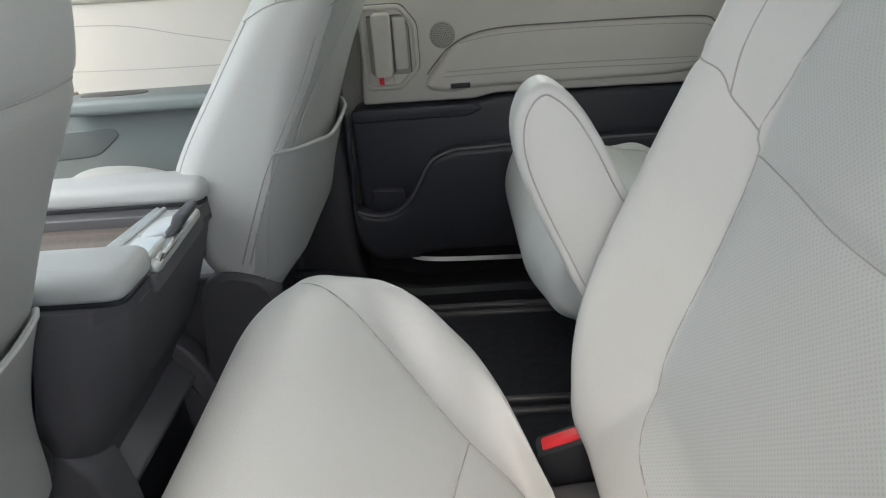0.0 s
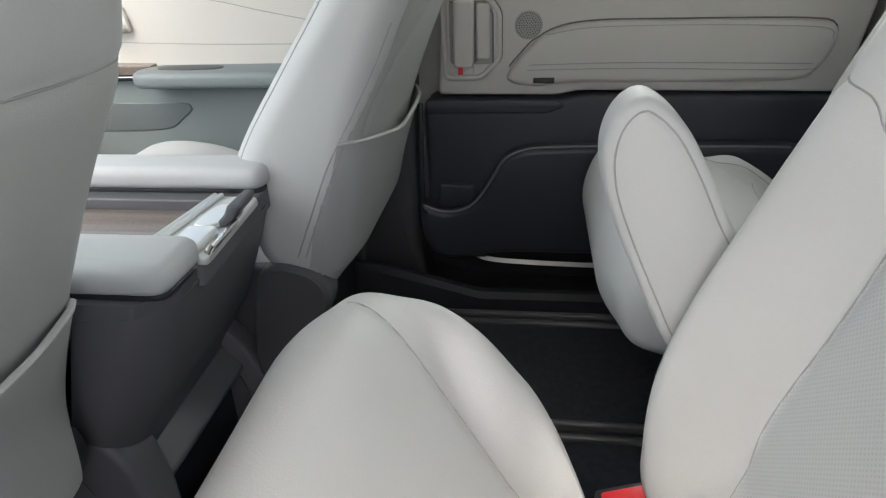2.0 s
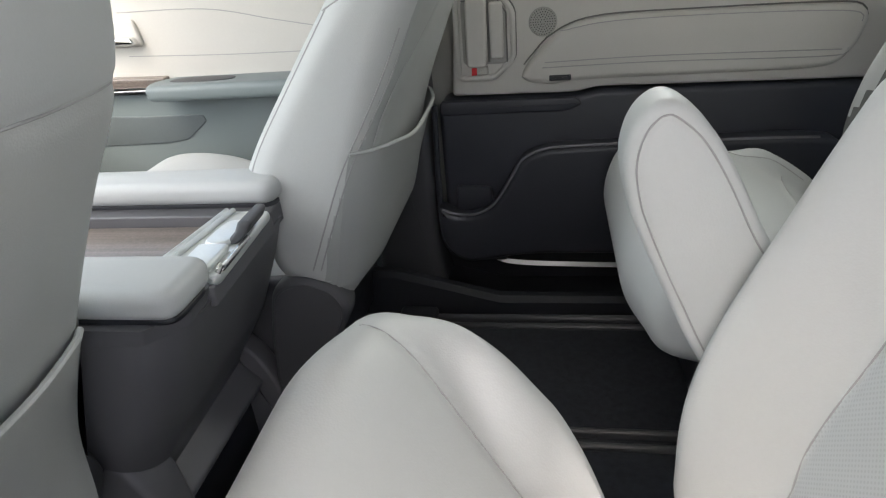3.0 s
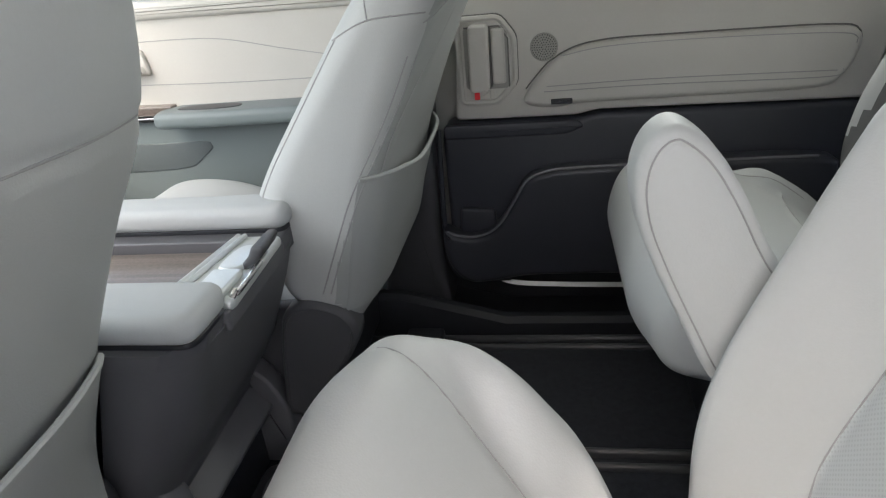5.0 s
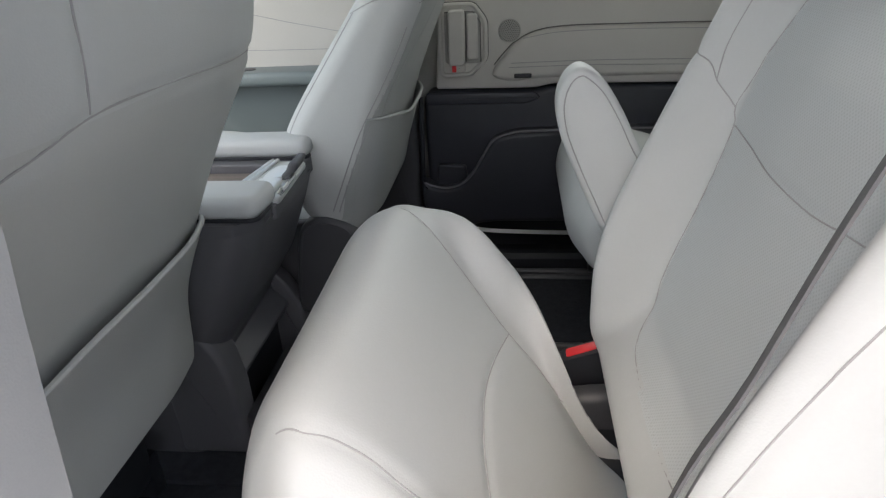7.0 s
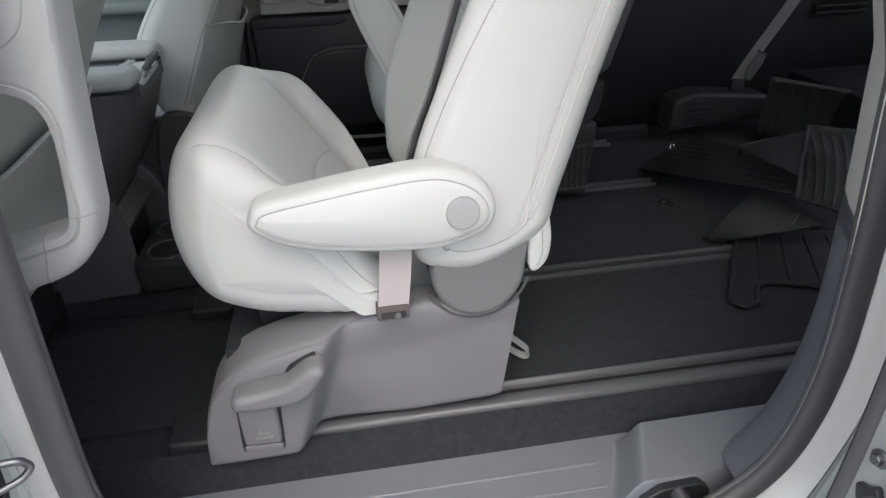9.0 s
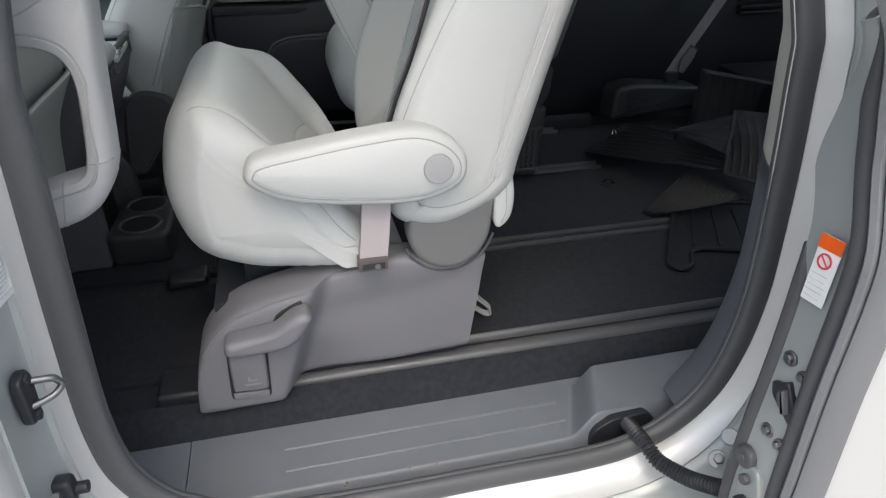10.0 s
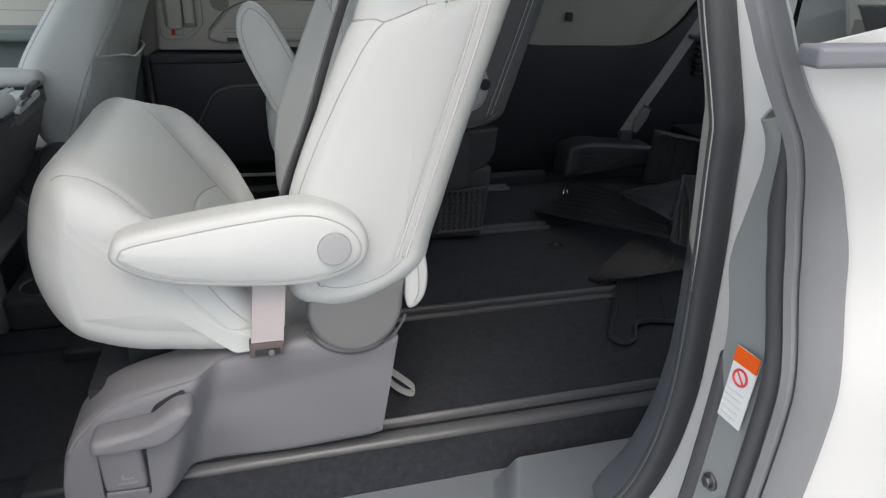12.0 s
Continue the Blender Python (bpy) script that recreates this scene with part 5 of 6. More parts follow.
body = part("console_body", console_shell(), CONSOLE, con, "dark grey plastic console body with a drawn-in foot")
for y0, y1, x1 in ((0.606, 0.694, -0.246), (0.886, 0.955, -0.258)):
    lid = part("padded_lid", puff(rounded([(-0.80, y0), (x1, y0), (x1, y1), (-0.80, y1)], 0.024), 0.858, 0.891, 0.014, "xyz", mid=0, cap=5, crown=0.003), LEATHER, con, "pale padded armrest lid")
    part("lid_base", puff(rounded([(-0.80, y0 + 0.008), (x1 - 0.006, y0 + 0.008), (x1 - 0.006, y1 - 0.008), (-0.80, y1 - 0.008)], 0.018), 0.852, 0.859, 0.002, "xyz", mid=0, cap=2), BLACK, lid)
part("lid_rim", console_shell(0.8352, 0.853, 0.696, 3, 0.008), CONSOLE, con, "dark grey rim below the padded lid")
part("lid_rim", puff(rounded([(-0.95, 0.868), (-0.264, 0.868), (-0.264, 0.943), (-0.95, 0.943)], 0.016), 0.825, 0.853, 0.003, "xyz", mid=0, cap=2), CONSOLE, con, "dark grey rim below the padded lid")
part("rear_wall", puff(rounded([(-0.345, 0.69), (-0.254, 0.69), (-0.262, 0.88), (-0.325, 0.88)], 0.006), 0.825, 0.849, 0.003, "xyz", mid=0, cap=2), CONSOLE, con)
part("console_tray", puff(rounded([(-0.95, 0.697), (-0.343, 0.697), (-0.330, 0.866), (-0.95, 0.866)], 0.01), 0.832, 0.839, 0.002, "xyz", mid=0, cap=2), WOOD, con, "striped brown wood-look tray lid")
fr = rounded([(-0.338, 0.698), (-0.250, 0.698), (-0.260, 0.874), (-0.320, 0.874)], 0.010)
fm = part("tray_frame", puff(fr, 0.846, 0.858, 0.004, "xyz", mid=0, cap=2), SATIN, con, "bright metal bin frame")
part("bin_floor", puff(rounded([(-0.326, 0.708), (-0.268, 0.708), (-0.272, 0.862), (-0.311, 0.862)], 0.008), 0.8575, 0.8595, 0.001, "xyz", mid=0, cap=2), material("bin_grey", (0.58, 0.60, 0.58), 0.4), fm, "pale grey shallow bin")
for a, b in (((-0.334, 0.70), (-0.317, 0.868)), ((-0.324, 0.70), (-0.308, 0.868))):
    part("bin_rail", tube([(*a, 0.861), (*b, 0.861)], 0.0035, 8), SATIN, fm)
lt = part("lid_latch", puff(rounded([(-0.300, 0.704), (-0.262, 0.704), (-0.262, 0.760), (-0.300, 0.760)], 0.006), 0.858, 0.868, 0.004, "xyz", mid=0, cap=3), SATIN, con, "bright metal lid latch")
part("latch_edge", tube(spline([(-0.250, 0.700, 0.862), (-0.247, 0.706, 0.868), (-0.249, 0.714, 0.862), (-0.255, 0.79, 0.860)], 24), 0.0035, 8), CHROME, lt, "bright hooked latch edge")
part("latch_paddle", puff(rounded([(-0.262, 0.775), (-0.244, 0.775), (-0.247, 0.832), (-0.262, 0.832)], 0.006), 0.852, 0.886, 0.005, "xyz", mid=2, cap=3, warp=lambda p, n, f: p + Vector((-0.034 * (1 - f) ** 2 + 0.004, 0, 0))), DARK, lt, "dark curved latch paddle")
part("paddle_cup", puff(spline([(-0.300, 0.772), (-0.276, 0.768), (-0.264, 0.79), (-0.266, 0.825), (-0.295, 0.828)], 30, True), 0.858, 0.8645, 0.003, "xyz", mid=0, cap=3), SATIN, lt)
led = part("rear_ledge", puff(rounded([(-0.405, 0.600), (-0.395, 0.612), (-0.346, 0.560), (-0.350, 0.548), (-0.365, 0.552)], 0.005), 0.672, 0.905, 0.004, "xzy", mid=0, cap=2), CONSOLE, con, "dark sloping shelf above the rear storage recess")
part("ledge_end", puff(rounded([(-0.40, 0.44), (-0.318, 0.44), (-0.322, 0.55), (-0.345, 0.60), (-0.40, 0.66)], 0.012), 0.898, 0.938, 0.006, "xzy", mid=0, cap=3), CONSOLE, led)
part("rear_recess", boxes((-0.40, -0.376, 0.66, 0.90, 0.44, 0.555), bevel=0.003), BLACK, con, "black rear storage recess")
part("foot_flare", puff(rounded([(-0.46, 0.43), (-0.338, 0.43), (-0.342, 0.50), (-0.342, 0.555), (-0.352, 0.62), (-0.38, 0.665), (-0.46, 0.68)], 0.015), 0.614, 0.676, 0.012, "xzy", mid=0, cap=3), CONSOLE, con, "flared foot of the console")
cup = thing("cup_holder_tray", "dark plastic double cup holder on the floor behind the console", "cup holder", at=(-0.28, 0.72, FLOOR))
cb = part("tray_body", puff(rounded([(-0.345, 0.62), (-0.215, 0.62), (-0.215, 0.84), (-0.345, 0.84)], 0.03), FLOOR, 0.50, 0.012, "xyz", mid=0, cap=3), material("tray_plastic", (0.045, 0.045, 0.05), 0.5), cup)
for y in (0.68, 0.785):
    part("cup_ring", tube([(-0.28 + 0.043 * math.cos(a), y + 0.043 * math.sin(a), 0.5005) for a in [2 * math.pi * k / 32 for k in range(33)]], 0.004, 8), DARK, cb)
    part("cup_well", disc((-0.28, y, 0.499), (0, 0, 1), 0.041, 0.002), BLACK, cb)

# ---- pillar grip ----
grip = thing("grab_handle", "large grey padded grab handle on the centre pillar", "grab handle", at=(-0.16, 0.02, 0.95))
GRIP_OUT = [(-0.094, 1.30), (-0.104, 1.12), (-0.111, 1.057), (-0.120, 0.972), (-0.126, 0.903), (-0.129, 0.880), (-0.143, 0.847), (-0.166, 0.825), (-0.20, 0.812), (-0.27, 0.80), (-0.30, 0.90), (-0.30, 1.25), (-0.22, 1.42), (-0.12, 1.42)]
GRIP_HOLE = [(-0.158, 1.003), (-0.148, 0.990), (-0.145, 0.970), (-0.148, 0.935), (-0.154, 0.892), (-0.163, 0.876), (-0.185, 0.869), (-0.235, 0.860), (-0.248, 0.90), (-0.245, 0.99), (-0.225, 1.010), (-0.18, 1.010)]


def grip_ring():
    """A padded ring between an outer line and a hole."""
    c = Vector((-0.195, 0.935))
    outer, hole = spline(GRIP_OUT, 260, True), spline(GRIP_HOLE, 200, True)

    def reach(line, d):
        best = 0
        for p, q in zip(line, line[1:] + line[:1]):
            e = q - p
            den = d.x * e.y - d.y * e.x
            if abs(den) > 1e-9:
                w = p - c
                u, f = (w.x * e.y - w.y * e.x) / den, (w.x * d.y - w.y * d.x) / den
                if 0 <= f <= 1 and u > best:
                    best = u
        return best

    bm = bmesh.new()
    rings, lines = [], []
    for k in range(180):
        d = Vector((math.cos(2 * math.pi * k / 180), math.sin(2 * math.pi * k / 180)))
        R, r = reach(outer, d), reach(hole, d)
        m = min(0.014, (R - r) * 0.45)
        sec = [(R, 0.045), (R, 0.012), (R - 0.003, 0.003), (R - 0.008, -0.002), (R - 0.014, -0.004), (r + m + 0.002, -0.004), (r + m, -0.002), (r + m - 0.002, -0.005), (r + 0.004, -0.003), (r + 0.001, 0.002), (r, 0.010), (r + 0.002, 0.045)]
        rings.append([bm.verts.new((c.x + d.x * u, y, c.y + d.y * u)) for u, y in sec])
        lines.append((c.x + d.x * (r + m), -0.0025, c.y + d.y * (r + m)))
    for A, B in zip(rings, rings[1:] + rings[:1]):
        for k in range(len(A)):
            n = (k + 1) % len(A)
            bm.faces.new((A[k], A[n], B[n], B[k]))
    return bm, lines


bm, lines = grip_ring()
gp = part("grip_ring", bm, GRIPVINYL, grip)
part("seam", tube(lines + lines[:1], 0.0012, 6), SEAM, gp)
tg = surface(gp)
seam(tg, [(-0.150, -0.2, 0.889), (-0.135, -0.2, 0.8895), (-0.119, -0.2, 0.891)], (0, 1, 0), gp, mat=SEAM)
seam(tg, [(-0.181, -0.2, 0.87), (-0.184, -0.2, 0.85), (-0.192, -0.2, 0.815)], (0, 1, 0), gp, mat=SEAM)
seam(tg, [(-0.20, -0.2, 1.035), (-0.165, -0.2, 1.048), (-0.135, -0.2, 1.075), (-0.12, -0.2, 1.15)], (0, 1, 0), gp, mat=SEAM)

# ---- open sliding door ----
sd = thing("sliding_door", "silver sliding door pushed open to the rear", "car door", at=(0.8, -0.3, 0.4))
EDGE = [(0.36, 1.46), (0.415, 1.25), (0.452, 1.135), (0.485, 1.085), (0.52, 1.04), (0.545, 0.99), (0.562, 0.92), (0.570, 0.82), (0.568, 0.70), (0.560, 0.58), (0.556, 0.48), (0.565, 0.40), (0.60, 0.345)]
ED = spline(EDGE, 180)
OUTER = spline([(x - 0.015 * step(z, 0.50, 0.70) * (1 - 0.6 * step(z, 1.05, 1.14)), z) for x, z in EDGE], 180)


def door_y(z):
    return 0.016 * step(z, 0.84, 0.95) * (1 - step(z, 0.98, 1.07)) + 0.22 * max(0, z - 1.12)


def door_sweep(profile, z0=0.3, z1=1.5, line=None, free=False):
    bm = bmesh.new()
    rows = []
    line = line or ED
    for i, p in enumerate(line):
        if not z0 <= p.y <= z1:
            continue
        t = (line[min(i + 1, len(line) - 1)] - line[max(0, i - 1)]).normalized()
        nn = Vector((-t.y, t.x))
        if nn.x < 0:
            nn = -nn
        far_in = 0 if free else 0.235 + 0.052 * step(p.y, 0.88, 1.06)
        pr = profile(p) if callable(profile) else profile
        rows.append([bm.verts.new((p.x + nn.x * min(a, 0.05) + max(0, a - 0.05), door_y(p.y) - max(b, far_in + 0.002 * k), p.y + nn.y * min(a, 0.05))) for k, (a, b) in enumerate(pr)])
    for A, B in zip(rows, rows[1:]):
        for k in range(len(A) - 1):
            bm.faces.new((A[k], A[k + 1], B[k + 1], B[k]))
    return thickened(bm, 0.002)


def film(z):
    """How wide the film along the door edge is: full at mid height, nothing at the belt line."""
    return 1 - 0.96 * step(z, 0.94, 1.10)


edge = part("door_edge", door_sweep([(0.12, 0.22), (0.04, 0.228), (0.006, 0.235), (0.0, 0.245), (0.0, 0.292), (0.004, 0.300), (0.05, 0.305)], 0.3, 1.06), EDGE_SHADE, sd, "front edge of the door, paint darkened for its shade")
def inner_gasket(p):
    w = 1 - step(p.y, 0.785, 0.825)
    return [(0.03, 0.2350), (0.006, 0.2355), (0.001 - 0.001 * w, 0.240), (-0.001 - 0.003 * w, 0.243 + 0.002 * w), (-0.001 - 0.003 * w, 0.244 + 0.008 * w), (0.0 - 0.002 * w, 0.245 + 0.010 * w), (0.004, 0.246 + 0.011 * w)]


part("inner_gasket", door_sweep(inner_gasket, 0.3, 0.83, free=True), material("dark_gasket", (0.075, 0.075, 0.08), 0.5, vary=0.1, fine=400), edge, "dark rubber strip along the inner corner")
def rub(p):
    r = 0.010 - 0.0085 * step(p.y, 0.98, 1.065)
    return [(0.016 - 0.5 * r + r * math.cos(a), 0.308 + r * math.sin(a)) for a in [2 * math.pi * k / 12 for k in range(13)]]


part("door_gasket", door_sweep(rub, 0.3, 1.07, OUTER), material("dark_gasket", (0.075, 0.075, 0.08), 0.5, vary=0.1, fine=400), sd, "black rubber door gasket")
part("gasket_lip", door_sweep([(0.012, 0.316), (0.004, 0.320), (0.0, 0.325), (0.003, 0.330), (0.008, 0.331), (0.011, 0.328), (0.014, 0.331), (0.020, 0.333)], line=OUTER), GASKET, sd, "grey ribbed outer gasket")
part("edge_hem", door_sweep(lambda p: [(0.008, 0.333), (0.010, 0.337), (0.010 + 0.012 * film(p.y), 0.343), (0.010 + 0.024 * film(p.y), 0.346)], line=OUTER), HEM, sd, "matte grey film along the door edge")
part("outer_skin", door_sweep(lambda p: [(0.010 + 0.024 * film(p.y), 0.344), (0.016 + 0.024 * film(p.y), 0.349), (0.09, 0.358), (0.30, 0.364), (0.70, 0.366), (1.15, 0.366)], 0.3, 1.107, OUTER), PAINT, sd, "silver painted outer door skin")
part("inner_skin", door_sweep([(0.10, 0.21), (0.40, 0.225), (1.1, 0.24)], 0.3, 1.10), GREY, sd)
part("belt_moulding", puff(rounded([(0.459, 1.1055), (1.6, 1.1065), (1.6, 1.1180), (0.458, 1.1170)], 0.0030), -0.373, -0.355, 0.0035, "xzy", mid=0, crown=0.0004, cap=3), GREY, sd, "grey belt moulding below the window")
part("door_window", boxes((0.480, 1.6, -0.328, -0.324, 1.110, 1.45)), TINT, sd, "tinted door window glass")


def warning_label(parent, o, u, v, w, h, rows, head=0.13):
    """A printed label: o its top corner, u along its width, v down it; orange head, a red ring and grey bars for small print."""
    o, u, v = Vector(o), Vector(u).normalized(), Vector(v).normalized()
    nrm = u.cross(v).normalized()

    def plate(a0, a1, b0, b1, d, mat, nm, label=""):
        bm = bmesh.new()
        vs = [bm.verts.new(o + u * a + v * b + nrm * e) for e in (d - 0.0008, d) for a, b in ((a0, b0), (a1, b0), (a1, b1), (a0, b1))]
        for q in ((0, 1, 2, 3), (4, 5, 6, 7), (0, 1, 5, 4), (1, 2, 6, 5), (2, 3, 7, 6), (3, 0, 4, 7)):
            bm.faces.new([vs[k] for k in q])
        return part(nm, bm, mat, parent, label)

    plate(0, w, 0, h, -0.001, WHITE, "paper")
    plate(0, w, 0, h * head, -0.0018, ORANGE, "warning_band", "orange warning band")
    rng = random.Random(4)
    bm = bmesh.new()
    c = o + u * w * (0.46 if rows < 20 else 0.20) + v * h * (0.36 if rows < 20 else 0.17) - nrm * 0.0022
    R = min(w * 0.28, 0.008)
    tube([c + u * R * math.cos(a) + v * R * math.sin(a) for a in [2 * math.pi * k / 24 for k in range(25)]], 0.0011, 5, bm)
    tube([c + (u + v) * R * 0.7, c - (u + v) * R * 0.7], 0.0009, 5, bm)
    part("ban_sign", bm, REDINK, parent, "round red ban sign")
    b = h * (0.56 if rows < 20 else 0.10)
    while b < h * 0.95:
        a0 = w * (0.34 if rows > 20 and b < h * 0.26 else 0.08)
        plate(a0, w * rng.uniform(0.75, 0.93), b, b + h * 0.009, -0.0016, INK, "text_bar")
        b += h * 0.95 / rows
    return parent


lb = thing("warning_sticker", "white warning sticker with orange head on the door edge", "sticker", at=(0.56, -0.27, 0.8))
warning_label(lb, (0.5635, -0.265, 0.852), (0, -1, 0.08), (0.02, 0.06, -1), 0.029, 0.078, 11, 0.20)
lb2 = thing("warning_sticker", "long white warning sticker with orange head on the pillar jamb", "sticker", at=(-0.21, -0.18, 0.8))
bolts = []
for x, y, z, r in ((0.563, -0.272, 0.700, 0.006), (0.563, -0.294, 0.691, 0.005), (0.558, -0.277, 0.601, 0.006), (0.557, -0.298, 0.598, 0.005)):
    b = thing("bolt", "dull steel bolt on the door edge", "bolt", "door edge bolts", at=(x, y, z))
    part("bolt_head", disc((x + 0.004, y, z), (-1, 0, 0), r, 0.008, sides=6, bevel=0.001), STEEL, b)
    part("washer", disc((x + 0.004, y, z), (-1, 0, 0), r * 1.5, 0.004, bevel=0.001), STEEL, b)
bp_ = thing("rubber_buffer", "dark round rubber buffer on the door edge", "buffer", at=(0.555, -0.27, 0.56))
part("buffer_base", disc((0.565, -0.266, 0.549), (-1, 0, 0), 0.0145, 0.018, bevel=0.004), RUBBER, bp_)
part("buffer_screw", disc((0.549, -0.266, 0.549), (-1, 0, 0), 0.006, 0.004, sides=6, bevel=0.001), DARK, bp_)
br = thing("hinge_bracket", "dull steel bracket where the conduit meets the door", "bracket", at=(0.60, -0.26, 0.46))
part("bracket_plate", puff(rounded([(-0.264, 0.525), (-0.273, 0.545), (-0.292, 0.549), (-0.306, 0.514), (-0.302, 0.440), (-0.276, 0.440)], 0.008), 0.549, 0.562, 0.003, "yzx", mid=0, cap=3), EDGE_SHADE, br, "bracket in the darkened edge paint")
part("bracket_bolt", disc((0.548, -0.281, 0.529), (-1, 0, 0), 0.007, 0.008, sides=6, bevel=0.001), DARK, br)
part("conduit_clamp", puff(rounded([(-0.272, 0.440), (-0.270, 0.488), (-0.284, 0.506), (-0.298, 0.496), (-0.300, 0.440)], 0.008), 0.543, 0.553, 0.004, "yzx", mid=0, cap=3), BLACK, br, "black clamp of the conduit")
la = thing("door_latch", "black latch mechanism in the door edge", "latch", at=(0.56, -0.28, 0.65))
part("latch_hole", puff(rounded([(-0.304, 0.628), (-0.268, 0.648), (-0.263, 0.664), (-0.274, 0.668), (-0.284, 0.678), (-0.294, 0.664), (-0.308, 0.646)], 0.004), 0.562, 0.580, 0.002, "yzx", mid=0, cap=2, warp=lambda p, n, f: p + Vector((-0.004, 0, 0))), BLACK, la)
part("latch_claw", puff(rounded([(-0.298, 0.642), (-0.283, 0.650), (-0.280, 0.664), (-0.287, 0.670)], 0.003), 0.550, 0.562, 0.003, "yzx", mid=0, cap=2), DARK, la)

# ---- centre pillar fittings ----
warning_label(lb2, (-0.2085, -0.187, 0.926), (0, 0.087, -0.013), (0.0, -0.018, -0.10), 0.086, 0.102, 24, 0.055)
gd = thing("door_guide", "pale round guide bump high on the pillar jamb", "guide", at=(-0.21, -0.12, 0.99))
part("guide_pad", puff(rounded([(-0.150, 0.985), (-0.085, 0.965), (-0.078, 1.005), (-0.110, 1.030), (-0.145, 1.022)], 0.02), -0.215, -0.203, 0.006, "yzx", mid=0, cap=3), JAMB_SHADE, gd)
part("guide_boss", disc((-0.205, -0.125, 0.998), (1, 0, 0), 0.014, 0.006, bevel=0.003), JAMB_SHADE, gd)
sk = thing("door_striker", "black striker plate with a dark wire loop", "striker", at=(-0.212, -0.175, 0.72))
part("striker_plate", puff(rounded([(-0.188, 0.698), (-0.162, 0.692), (-0.157, 0.740), (-0.165, 0.753), (-0.186, 0.750)], 0.010), -0.215, -0.205, 0.003, "yzx", mid=0, cap=3), BLACK, sk)
part("striker_loop", tube(spline([(-0.207, -0.168, 0.738), (-0.188, -0.163, 0.735), (-0.184, -0.160, 0.729), (-0.182, -0.160, 0.723), (-0.190, -0.166, 0.716), (-0.207, -0.176, 0.714)], 40), 0.0036, 10), STEEL, sk, "dark steel wire loop")
for y, z in ((-0.172, 0.744), (-0.174, 0.702)):
    part("striker_bolt", disc((-0.206, y, z), (1, 0, 0), 0.006, 0.004, sides=6, bevel=0.001), BLACK, sk)
sw = thing("door_switch", "black plunger switch low on the pillar jamb", "switch", at=(-0.22, -0.17, 0.59))
part("switch_body", puff(rounded([(-0.178, 0.575), (-0.152, 0.570), (-0.154, 0.605), (-0.176, 0.608)], 0.008), -0.222, -0.202, 0.005, "yzx", mid=0, cap=3), BLACK, sw)
part("switch_plunger", disc((-0.206, -0.162, 0.586), (1, 0, 0), 0.007, 0.016, bevel=0.002), BLACK, sw)
part("switch_bolt", disc((-0.212, -0.190, 0.605), (1, 0, 0), 0.006, 0.006, sides=6), STEEL, sw)

# ---- cargo area ----
def rubber_mat(label, c00, c10, c11, c01, ribs, along=0, curl=0.0, sag=0.0, mesh_side=False, round_=0.0, arch=0.0):
    """A ribbed rubber mat over four corners. along: the direction of its ribs; curl lifts its rim."""
    C = [Vector(c) for c in (c00, c10, c11, c01)]
    ob = thing("floor_mat", label, "floor mat", "loose floor mats", at=tuple(sum(C, Vector()) / 4))
    n, m = (110, 110) if mesh_side else (ribs * 8, 24) if along == 0 else (24, ribs * 8)
    nrm = (C[1] - C[0]).cross(C[3] - C[0]).normalized()
    if nrm.z < 0:
        nrm = -nrm
    bm = bmesh.new()
    g = []
    for i in range(n + 1):
        row = []
        for j in range(m + 1):
            u, v = i / n, j / m
            if round_:
                v = 0.5 + (v - 0.5) * (1 - round_ * abs(2 * u - 1) ** 2.5)
            p = C[0] * (1 - u) * (1 - v) + C[1] * u * (1 - v) + C[2] * u * v + C[3] * (1 - u) * v
            k = u if along == 0 else v
            edge_ = min(u, 1 - u, j / m, 1 - j / m)
            rib = 0.004 * max(0, math.cos(2 * math.pi * (k + arch * (v * v if along == 0 else u * u)) * ribs)) ** 3 * step(edge_, 0.04, 0.07)
            if mesh_side:
                rib = 0.0026 * abs(math.sin((u + v) * 62) * math.sin((u - v) * 62))
            rim = curl * (1 - step(edge_, 0.0, 0.05))
            wob = 0.006 * noise.noise(Vector((u * 3, v * 3, ribs * 1.7))) + sag * math.sin(math.pi * u) * math.sin(math.pi * v)
            row.append(bm.verts.new(p + nrm * (rib + rim + wob)))
        g.append(row)
    for i in range(n):
        for j in range(m):
            bm.faces.new((g[i][j], g[i + 1][j], g[i + 1][j + 1], g[i][j + 1]))
    thickened(bm, 0.004)
    part("mat_sheet", bm, MESHMAT if mesh_side else MATRUBBER, ob)
    return ob


def flat_mat():
    """A small mat with a notched end and a raised rim."""
    ob = thing("floor_mat", "small black rubber mat lying flat with a notched end", "floor mat", "loose floor mats", at=(1.0, 0.4, 0.437))
    out = rounded([(0.826, 0.335), (0.846, 0.306), (0.875, 0.318), (0.905, 0.372), (0.94, 0.382), (1.02, 0.352), (1.06, 0.30), (1.20, 0.34), (1.24, 0.56), (1.02, 0.60), (0.985, 0.575)], 0.016)
    part("mat_sheet", puff(out, 0.4345, 0.440, 0.002, "xyz", mid=0, cap=2), MATRUBBER, ob)
    part("mat_rim", tube([(q.x, q.y, 0.441) for q in out + out[:2]], 0.0055, 8), MATRUBBER, ob)
    for k in range(4):
        part("mat_rib", tube([(0.93 + 0.055 * k, 0.40 - 0.02 * k, 0.440), (1.03 + 0.05 * k, 0.565 - 0.01 * k, 0.440)], 0.003, 6), MATRUBBER, ob)
    return ob


